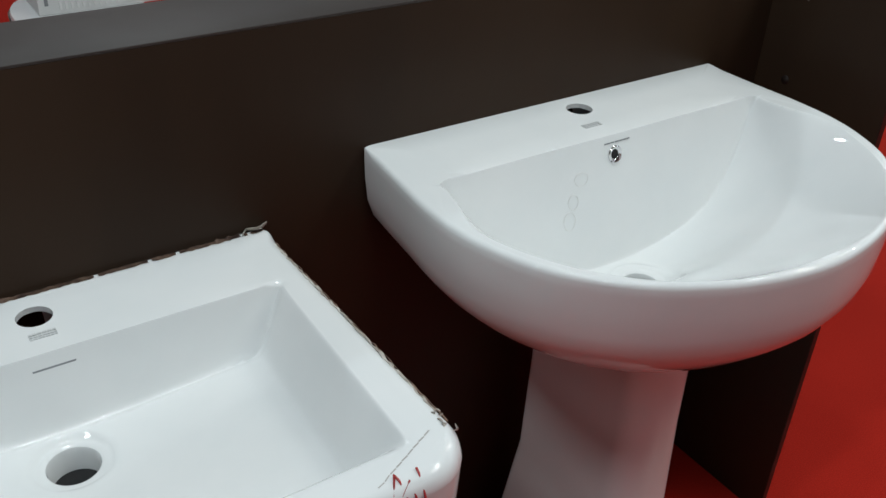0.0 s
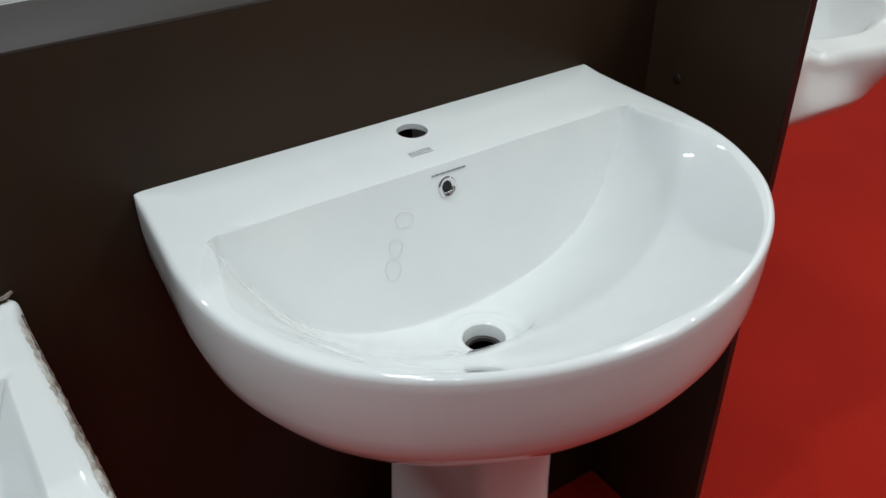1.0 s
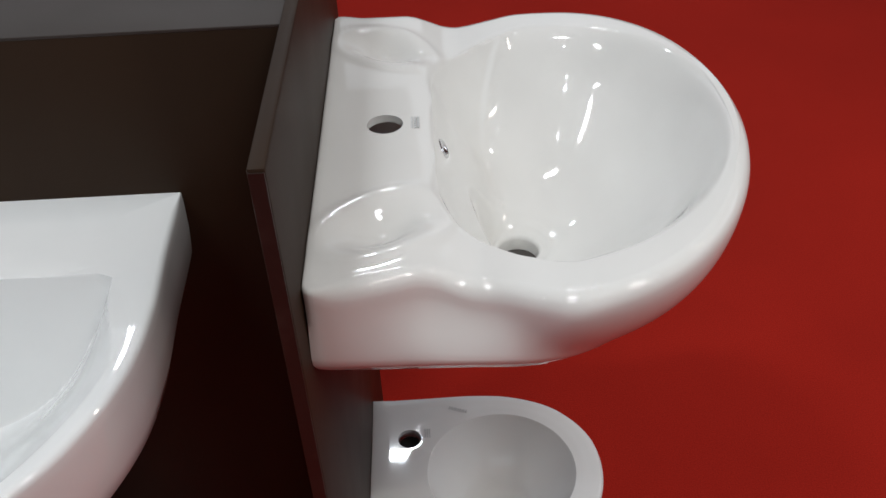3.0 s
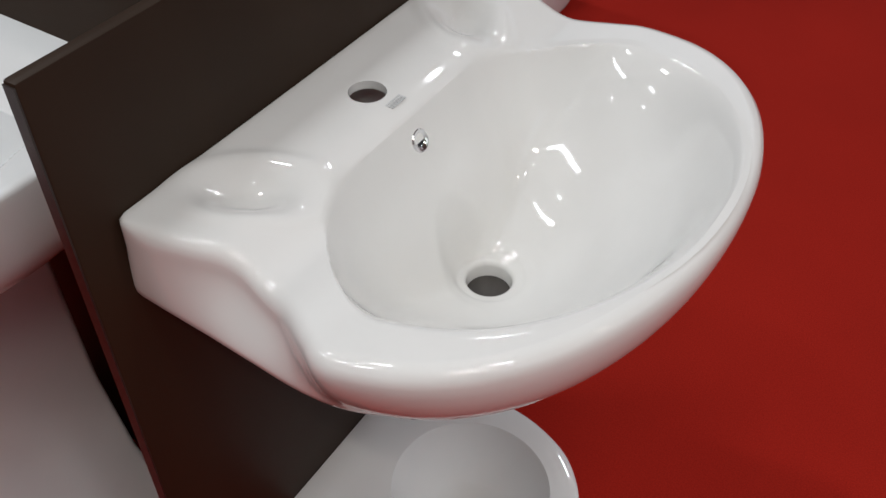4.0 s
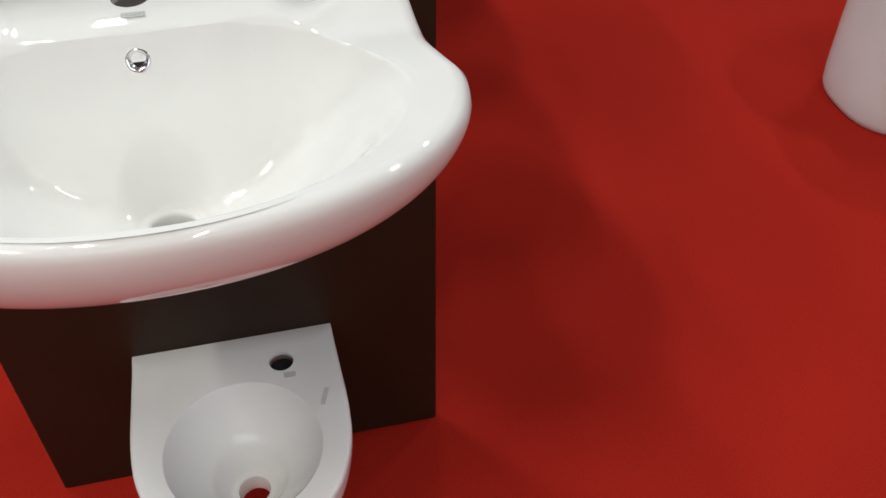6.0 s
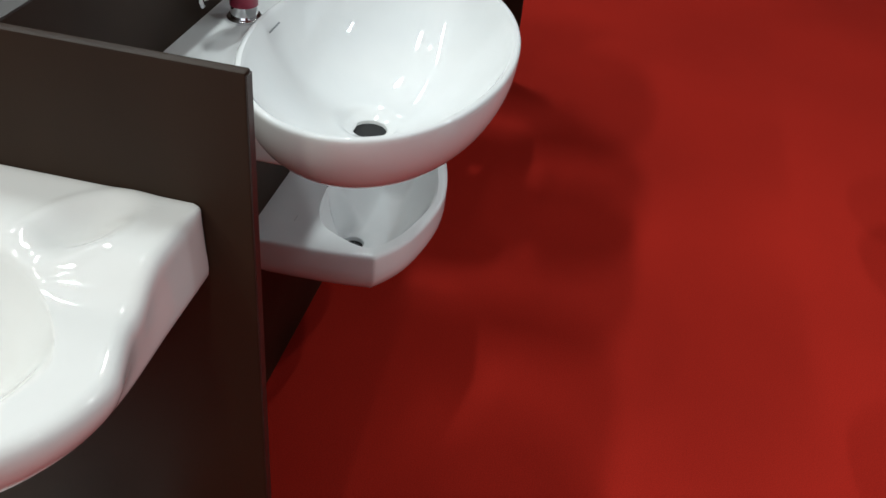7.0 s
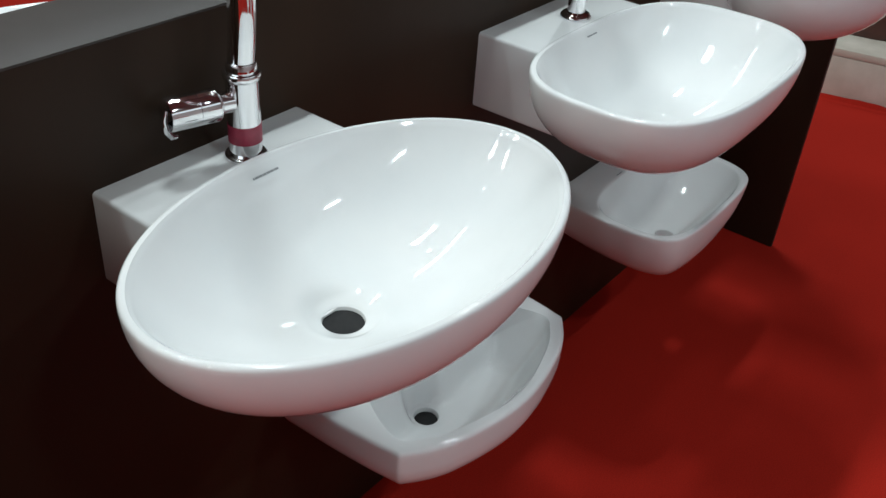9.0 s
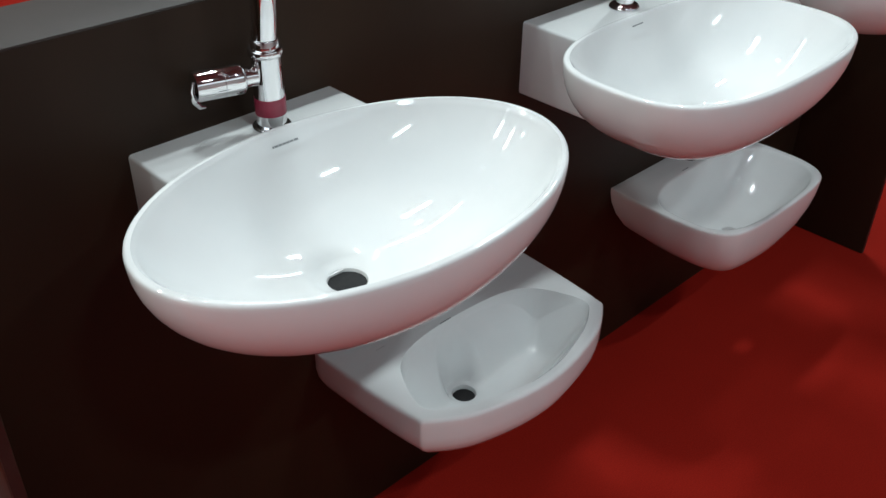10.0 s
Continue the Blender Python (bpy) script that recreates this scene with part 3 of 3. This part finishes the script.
def m_basin():
    """Small round-fronted hand basin, low on the end panel."""
    t = thing("small_hand_basin", pose(0, 0.016, 0, 0, 0, END), "small white round-fronted hand basin hung low", "wash basin")
    rim, w = 0.265, 0.129
    outer = spline(mirrored([(0.0, 0.0, 0), (w, 0.0, 0), (w + 0.002, 0.07), (w + 0.003, 0.14), (0.125, 0.196), (0.101, 0.250), (0.055, 0.289), (0.0, 0.301)]))
    inner = superellipse(0.0, 0.170, 0.095, 0.097, 2.0)
    drain = (0.0, 0.166)

    def bowl(x, y):
        rho = math.hypot(x / 0.095, (y - 0.170) / 0.097)
        return -0.098 * (1 - min(rho, 1.0) ** 1.9)

    under = [(0.0, 0.135), (0.3, 0.137), (0.5, 0.148), (0.68, 0.166), (0.82, 0.187), (0.92, 0.207), (0.975, 0.226), (0.995, 0.240), (1.0, 0.255)]
    body = part("bowl", basin_body(outer, inner, drain, rim, bowl, under, lip=0.006, hole=0.019, ease=0.007, depth=40, turn=200), CERAMIC, t)
    carve(body, [cylinder(-0.058, 0.051, 0.10, 0.30, 0.0155), cylinder(-0.060, 0.045, 0.10, 0.259, 0.033)])
    # black disc inside the cut hole, in place of its shade
    part("tap_hole_shade", cylinder(-0.058, 0.051, 0.246, 0.250, 0.0165), DARK, t, "black disc standing for the shade in the tap hole")
    part("overflow_slot", box(-0.016, 0.016, 0.0765, 0.0785, 0.2525, 0.2545), INK, t, "thin dark overflow slot")
    mark("print", t, pose(-0.066, 0.075, rim + 0.0003), 0.015, 0.003, PALE_INK, "faded grey print by the tap hole", 3)
    mark("print", t, pose(-0.105, 0.118, rim + 0.0003, 0, 0, 70), 0.026, 0.003, PALE_INK, "faded grey print on the rim", 2)
    return t


def vessel(name, cx, cy, a, b, power, rim, low, drain, label):
    """A bowl that grows out of a square block on the wall."""
    t = thing(name, pose(cx, WB, 0, 0, 0, BACK), label, "wash basin", "vessel basins on the stand")
    y = cy - WB
    outer = superellipse(0, y, a, b, power, 120)
    inner = superellipse(0, y, a - 0.0085, b - 0.0085, power, 120)
    tall = rim - low

    def bowl(px, py):
        rho = (abs(px / (a - 0.0085)) ** power + abs((py - y) / (b - 0.0085)) ** power) ** (1 / power)
        return -(tall - 0.017) * (1 - min(rho, 1.0) ** 2.5) ** 0.92

    under = [(0.0, low), (0.22, low), (0.24, low + 0.005)]
    for k in range(1, 13):
        u = k / 13
        under.append((0.24 + 0.76 * math.sin(u * math.pi / 2) ** 0.95, low + 0.006 + (tall - 0.012) * (1 - math.cos(u * math.pi / 2)) ** 0.95))
    under = [(min(s, 1.0), z) for s, z in under if z < rim - 0.012] + [(1.0, rim - 0.008)]
    body = part("bowl", basin_body(outer, inner, drain, rim, bowl, under, lip=0.004, deck=2, depth=34, hole=0.021, ease=0.001, dimple=0.0065), CERAMIC, t)
    mid = Radial(outer, drain)
    turns = [2 * math.pi * k / 120 for k in range(120)]
    wide = [mid.reach(a) for a in turns]
    grow = lambda share, z: [(drain[0] + (0.033 + (r - 0.033) * share - 0.004) * math.cos(a), drain[1] + (0.033 + (r - 0.033) * share - 0.004) * math.sin(a), z) for a, r in zip(turns, wide)]
    plug = loft([grow(share, z + 0.003) for share, z in under[2:]] + [grow(1.0, rim + 0.05)])
    return t, plug


def blocked(t, plug, x0, x1, z0, z1, reach=0.21):
    block = part("wall_block", box(x0, x1, -0.006, reach, z0, z1, 0.0045, 3), CERAMIC, t, "square white ceramic wall block")
    carve(block, [plug])
    return block


def swan_tap(m, group="pillar taps on the vessel basins"):
    """Chrome swan-neck pillar tap with a barrel handle and a maroon sticker band."""
    t = thing("pillar_tap", m, "chrome swan-neck pillar tap with a maroon sticker", "tap", group)
    part("base_ring", lathe([(0.001, 0), (0.0220, 0), (0.0228, 0.002), (0.0222, 0.005), (0.0205, 0.0065), (0.001, 0.0065)], 36), CHROME, t)
    part("body", lathe([(0.001, 0.006), (0.0172, 0.006), (0.0172, 0.088), (0.0192, 0.0895), (0.0198, 0.0915), (0.0198, 0.0955), (0.0188, 0.097), (0.0001, 0.097)], 40), CHROME, t)
    part("sticker", lathe([(0.0173, 0.020), (0.0177, 0.020), (0.0177, 0.040), (0.0173, 0.040)], 40), MAROON, t, "maroon paper sticker band")
    part("collar", lathe([(0.001, 0.096), (0.0160, 0.096), (0.0160, 0.1065), (0.0152, 0.1075), (0.001, 0.1075)], 36), CHROME, t)
    up, r = 0.250, 0.081
    pts = [(0, 0.006 * math.sin(math.pi * k / 9), 0.104 + (up - 0.104) * k / 9) for k in range(10)]
    pts += [(0, r - r * math.cos(math.pi * k / 16), up + r * math.sin(math.pi * k / 16)) for k in range(1, 17)]
    pts += [(0, 2 * r, up - 0.014)]
    part("neck", sweep(pts, 0.0142, 24), CHROME, t, "curved chrome neck")
    tip = part("nozzle", lathe([(0.0095, 0), (0.0142, 0), (0.0150, 0.002), (0.0150, 0.016), (0.0138, 0.018), (0.0095, 0.018), (0.0095, 0)], 28), CHROME, t)
    tip.matrix_local = pose(0, 2 * r, up - 0.030)
    arm = part("handle_stem", lathe([(0.0005, 0.004), (0.0112, 0.006), (0.0112, 0.030), (0.0005, 0.030)], 32), CHROME, t)
    cap = part("handle_barrel", lathe([(0.0005, 0.0275), (0.0135, 0.0275), (0.0165, 0.0300), (0.0174, 0.0325), (0.0174, 0.0520), (0.0170, 0.0524), (0.0174, 0.0528), (0.0176, 0.0800), (0.0168, 0.0830), (0.0130, 0.0822), (0.0005, 0.0812)], 40), CHROME, t, "chrome barrel handle")
    for ob in (arm, cap):
        ob.matrix_local = pose(0, 0, 0.066, 0, 89, -14)
    lever = part("lever", sweep([(0.002, 0.004, 0.012), (0.0045, 0.003, 0.002), (0.003, 0.002, -0.010), (-0.003, 0.001, -0.0185), (-0.010, 0.0, -0.0215)], [0.0030, 0.0046, 0.0052, 0.0046, 0.0026], 14, 0.7), CHROME, t)
    lever.matrix_local = pose(0.0805, -0.020, 0.063)
    return t


def plain_tap(m):
    """Slim chrome pillar tap: a domed flange and one bent tube."""
    t = thing("pillar_tap", m, "slim plain chrome swan-neck pillar tap", "tap", "pillar taps on the vessel basins")
    part("flange", lathe([(0.001, 0), (0.0235, 0), (0.0240, 0.002), (0.0232, 0.005), (0.0205, 0.008), (0.0160, 0.010), (0.001, 0.010)], 36), CHROME, t, "domed chrome flange")
    up, r = 0.225, 0.066
    pts = [(0, 0, 0.008 + (up - 0.008) * k / 8) for k in range(9)]
    pts += [(0.42 * (r - r * math.cos(math.pi * k / 16)), 0.91 * (r - r * math.cos(math.pi * k / 16)), up + r * math.sin(math.pi * k / 16)) for k in range(1, 17)]
    pts += [(0.84 * r, 1.82 * r, up - 0.030)]
    part("neck", sweep(pts, 0.0138, 24), CHROME, t, "curved chrome neck")
    tip = part("nozzle", lathe([(0.009, 0), (0.0132, 0), (0.0145, 0.002), (0.0145, 0.016), (0.0138, 0.018), (0.009, 0.018), (0.009, 0)], 28), CHROME, t)
    tip.matrix_local = pose(0.84 * r, 1.82 * r, up - 0.046)
    return t


def l_basin():
    """Bow-fronted shallow hand basin, low on the wall."""
    t = thing("bow_front_basin", pose(-0.690, WB, 0, 0, 0, BACK), "white bow-fronted shallow hand basin hung low", "wash basin")
    rim = 0.386
    front = [(0.211, 0.0, 0), (0.206, 0.11), (0.197, 0.196), (0.186, 0.219), (0.12, 0.255), (0.0, 0.276)]
    outer = spline(mirrored([(0.0, 0.0, 0)] + front))
    inner = spline(mirrored([(0.0, 0.082), (0.08, 0.086), (0.130, 0.105), (0.158, 0.145), (0.171, 0.188), (0.155, 0.211), (0.10, 0.238), (0.0, 0.258)]))
    drain = (0.022, 0.124)

    def bowl(x, y):
        side = 0.172 - abs(x)
        bow = 0.258 - 1.6 * x * x - y
        floor = -0.098 - 0.014 * (1 - min(1.0, math.hypot((x - 0.022) / 0.17, (y - 0.124) / 0.12)))
        back = -0.004 - (y - 0.078 - 1.5 * max(0, abs(x) - 0.05) ** 2) * 2.0
        return min(-0.0015, soft_max(floor, back, -0.003 - side * 2.2, -0.003 - bow * 1.9, k=0.008))

    under = [(0.0, 0.258), (0.4, 0.262), (0.66, 0.282), (0.84, 0.304), (0.94, 0.322), (0.985, 0.337), (1.0, 0.354), (1.0, 0.374)]
    part("bowl", basin_body(outer, inner, drain, rim, bowl, under, lip=0.006, depth=26, hole=0.018), CERAMIC, t)
    part("waste", cylinder(drain[0], drain[1], 0.259, 0.264, 0.0178), DARK, t, "black waste fitting")
    mark("print", t, pose(0.02, 0.078, rim + 0.0003), 0.022, 0.0022, INK, "small grey print on the rim")
    mark("print", t, pose(0.135, 0.060, rim + 0.0003), 0.016, 0.0022, PALE_INK, "small pale print on the deck")
    mark("print", t, pose(-0.06, 0.035, rim + 0.0003), 0.012, 0.002, INK, "small grey print on the deck")
    return t


def q_low_basin():
    """Small square-fronted hand basin under the square vessel."""
    t = thing("square_hand_basin", pose(-1.367, WB, 0, 0, 0, BACK), "small white soft-square hand basin hung low", "wash basin")
    rim = 0.388
    outer = spline(mirrored([(0.0, 0.0, 0), (0.186, 0.0, 0), (0.192, 0.06), (0.195, 0.13), (0.190, 0.195), (0.168, 0.240), (0.120, 0.259), (0.0, 0.264)]))
    inner = superellipse(0.0, 0.1565, 0.1785, 0.0985, 3.2)
    drain = (0.0, 0.165)

    def bowl(x, y):
        rho = (abs(x / 0.1785) ** 3.2 + abs((y - 0.1565) / 0.0985) ** 3.2) ** (1 / 3.2)
        return -0.098 * (1 - min(rho, 1.0) ** 2.6)

    under = [(0.0, 0.262), (0.35, 0.262), (0.55, 0.268), (0.72, 0.284), (0.84, 0.305), (0.93, 0.332), (0.98, 0.357), (1.0, 0.378)]
    part("bowl", basin_body(outer, inner, drain, rim, bowl, under, lip=0.004, hole=0.018, depth=30), CERAMIC, t)
    mark("print", t, pose(0.02, 0.054, rim + 0.0003), 0.020, 0.0022, INK, "small grey print on the rim")
    # no hole is cut here: a black disc stands for its shade
    part("tap_hole_shade", cylinder(-0.029, 0.030, rim - 0.004, rim + 0.0008, 0.0150), DARK, t, "black disc standing for the shade in the tap hole")
    return t


d_basin()
r_basin()
s_basin()
m_basin()
ov, plug = vessel("vessel_basin", -0.394, 0.298, 0.251, 0.162, 2.0, 0.800, 0.676, (0.022, 0.229), "white oval vessel basin on a square wall block")
blocked(ov, plug, -0.144, 0.134, 0.678, 0.784)
part("waste", cylinder(0.022, 0.229, 0.677, 0.681, 0.0212), DARK, ov, "black waste fitting")
mark("print", ov, pose(-0.005, 0.0945, 0.7865, -45), 0.034, 0.0032, INK, "small grey print inside the rim")
sv, plug = vessel("vessel_basin", -1.032, 0.302, 0.243, 0.150, 2.85, 0.783, 0.651, (0.0, 0.237), "white soft-square vessel basin on a square wall block")
blocked(sv, plug, -0.159, 0.135, 0.665, 0.780)
mark("print", sv, pose(0.0, 0.1095, 0.7725, -45), 0.026, 0.0028, INK, "small grey print inside the rim")
pv, plug = vessel("vessel_basin", -1.640, 0.300, 0.257, 0.156, 2.0, 0.797, 0.668, (0.0, 0.208), "white oval vessel basin near the far end panel")
blocked(pv, plug, -0.140, 0.140, 0.678, 0.784)
swan_tap(pose(-0.414, 0.109, 0.784))
plain_tap(pose(-1.058, 0.123, 0.780))
l_basin()
q_low_basin()

# ---- round about ----


def wc_foot(x, y, label):
    t = thing("ceramic_pan", pose(x, y, 0), label, "toilet pan", "ceramic pans across the aisle")
    rings = []
    for z, s in ((0, 0.86), (0.008, 0.895), (0.02, 0.91), (0.06, 0.92), (0.16, 0.925), (0.28, 0.92), (0.36, 0.925), (0.42, 0.95), (0.455, 0.97), (0.462, 0.95)):
        rings.append([(px, py, z) for px, py in superellipse(0, 0, 0.165 * s, 0.20 * s, 2.6, 72)])
    part("foot", loft(rings), CERAMIC, t)
    part("taped_rim", loft([[(px, py, z) for px, py in superellipse(0, 0, 0.168 * s, 0.203 * s, 2.6, 72)] for z, s in ((0.425, 0.94), (0.43, 0.955), (0.445, 0.968), (0.452, 0.972))], cap=False), TAPE, t, "torn tape round the rim")
    return t


wc_foot(-0.600, 1.502, "white ceramic pan with taped rim on the carpet")
wc_foot(-1.385, 1.590, "white ceramic pan standing on the carpet")

carton = thing("carton", pose(-0.55, 1.60, 0.462), "white ribbed carton with a printed side strip", "carton")
part("carton_body", box(-0.15, 0.21, -0.10, 0.10, 0, 0.32, 0.003), CARTON, carton)
for k in range(22):
    part("rib", box(-0.10 + k * 0.0138, -0.094 + k * 0.0138, -0.1025, -0.0998, 0.01, 0.31), CARTON, carton)
side_print = mark("print", carton, pose(-0.13, -0.1005, 0.10, 90, 90, 0), 0.16, 0.012, INK, "dark lettering bars running up the side", 1)

# stone plinth at the far side of the aisle
ANG = math.degrees(math.atan2(-3.218 + 3.008, 1.171 - 0.118))
plinth = tagged(new("stone_plinth"), "low beige marble plinth along the carpet edge", "plinth", kind="structure")
plinth.matrix_world = pose(-3.01, 0.118, 0, 0, 0, -ANG)
for k in range(6):
    y0 = -3.4 + k * 1.1
    part("riser_slab", box(-0.03, 0.0, y0 + 0.001, y0 + 1.099, 0, 0.150, 0.002), STONE, plinth)
    part("tread_slab", box(-0.60, 0.0006, y0 + 0.001, y0 + 1.099, 0.1512, 0.176, 0.002), STONE, plinth)

for y, z, wide, tall in ((0.44, 0.095, 0.030, 0.020), (0.60, 0.032, 0.014, 0.045), (0.61, 0.110, 0.006, 0.060), (-0.30, 0.06, 0.020, 0.03)):
    stain = part("stain", loft([[(0.0006 + h, y + wide / 2 * r * math.cos(u) * (1 + 0.25 * math.sin(3 * u + y * 40)), z + tall / 2 * r * math.sin(u) * (1 + 0.2 * math.sin(2 * u + y * 70))) for u in (2 * math.pi * i / 20 for i in range(20))] for h, r in ((0.0, 1.0), (0.0005, 0.9))]), STAIN, plinth, "grey-brown stain on the stone")

# the carpet's ragged edge, turned up against the plinth
rnd = random.Random(21)
bm = bmesh.new()
rows, n = [], 220
for k in range(n + 1):
    y = -3.4 + 6.6 * k / n
    top = 0.008 + 0.008 * math.sin(y * 3.1 + 0.9) + 0.004 * math.sin(y * 9.7 + 1) + rnd.uniform(-0.0015, 0.0015)
    rows.append([bm.verts.new(p) for p in ((0.030, y, 0.0005), (0.012, y, 0.004), (0.004, y, max(0.006, top)), (0.0008, y, max(0.006, top) - 0.001))])
for a, b in zip(rows, rows[1:]):
    for i in range(3):
        bm.faces.new((a[i], a[i + 1], b[i + 1], b[i]))
part("carpet_edge", bm, CARPET, plinth, "ragged red carpet edge turned up the stone")

# ---- small things on the stand ----
for y, z in ((-0.105, 0.748), (-0.105, 0.30)):
    cap = part("screw_cap", lathe([(0.0003, 0.0), (0.0062, 0.0), (0.0062, 0.0008), (0.005, 0.0016), (0.0003, 0.0018)], 18), EDGE, stand, "small brown screw cap")
    cap.matrix_local = pose(-0.0125, y, z, 0, -90, 0)
for y, z, tall, lean in ((-0.112, 0.875, 0.022, 8), (-0.100, 0.893, 0.009, -15)):
    scuff = part("scuff", box(-0.0004, 0.0001, -0.0011, 0.0011, -tall / 2, tall / 2, 0.0002), SCUFF, stand, "pale scuff on the laminate")
    scuff.matrix_local = pose(-0.0126, y, z, lean, 0, 0)

# ---- things on the plinth ----
stool = thing("studded_stool", pose(-3.385, 0.445, 0.176, 0, 0, 5), "red leatherette stool with dark studs on the plinth", "stool")
rings = []
for z, s in ((0.004, 0.955), (0.010, 0.975), (0.030, 0.985), (0.045, 1.0), (0.16, 1.01), (0.22, 0.99), (0.25, 0.93), (0.262, 0.80), (0.266, 0.5)):
    rings.append([(x, y, z) for x, y in superellipse(0, 0, 0.17 * s, 0.185 * s, 4.5, 72)])
part("upholstery", loft(rings), REDSKIN, stool)
part("base_piping", loft([[(x, y, z) for x, y in superellipse(0, 0, 0.17 * s, 0.185 * s, 4.5, 72)] for z, s in ((0, 0.96), (0.0, 1.0), (0.006, 1.01), (0.012, 1.0), (0.012, 0.96))], closed=True), REDSKIN, stool, "stitched red piping")
edge = superellipse(0, 0, 0.17 * 0.99, 0.185 * 0.99, 4.5, 40)
for x, y in edge:
    stud = part("stud", lathe([(0.0003, -0.003), (0.007, -0.003), (0.007, 0.0), (0.0055, 0.003), (0.0003, 0.0045)], 10), STUD, stool)
    stud.matrix_local = look((x, y, 0.032), (0.0, 0.0, 0.032))

seat = thing("studded_stool", pose(-3.300, 0.020, 0.176, 0, 0, 11), "dark brown leatherette stool with a green corner band", "stool")
rings = []
for z, k in ((0.0, 0.93), (0.006, 0.965), (0.030, 0.985), (0.045, 1.0), (0.16, 1.06), (0.24, 1.08), (0.275, 1.02), (0.288, 0.85), (0.292, 0.5)):
    rings.append([(x, y, z) for x, y in superellipse(0, 0, 0.15 * k, 0.17 * k, 4.0, 72)])
part("upholstery", loft(rings), BROWNSKIN, seat)
part("corner_band", sweep([(0.126, 0.128, 0.004), (0.134, 0.140, 0.030), (0.139, 0.150, 0.09), (0.146, 0.160, 0.17), (0.150, 0.166, 0.24), (0.140, 0.156, 0.280)], [0.020, 0.024, 0.025, 0.027, 0.029, 0.020], 20), GREEN, seat, "glossy green corner band")
for x, y, z in ((0.158, 0.152, 0.028), (0.164, 0.163, 0.11), (0.171, 0.174, 0.19)):
    stud = part("stud", lathe([(0.0003, -0.003), (0.006, -0.003), (0.006, 0.0), (0.0045, 0.003), (0.0003, 0.0045)], 12), CHROME, seat)
    stud.matrix_local = look((x, y, z), (0.0, 0.0, z))

crate = thing("brown_crate", pose(-3.640, 0.665, 0.176, 0, 0, 11), "dark brown wooden crate on the plinth", "crate")
for k in range(4):
    part("slat", box(-0.10, 0.10, -0.13, 0.13, 0.004 + k * 0.062, 0.058 + k * 0.062, 0.004), LAMINATE, crate)
part("core", box(-0.092, 0.092, -0.122, 0.122, 0, 0.245), DARK, crate)

cabinet = thing("grey_cabinet", pose(-3.262, 0.925, 0.176, 0, 0, 11), "plain grey painted low cabinet on the plinth", "cabinet")
part("carcass", box(-0.16, 0.16, -0.20, 0.30, 0.02, 0.55, 0.006), GREYPAINT, cabinet)
part("foot_rail", box(-0.15, 0.15, -0.19, 0.29, 0, 0.02), DARK, cabinet)
part("front_door", box(0.161, 0.176, -0.19, 0.29, 0.03, 0.54, 0.003), GREYPAINT, cabinet)
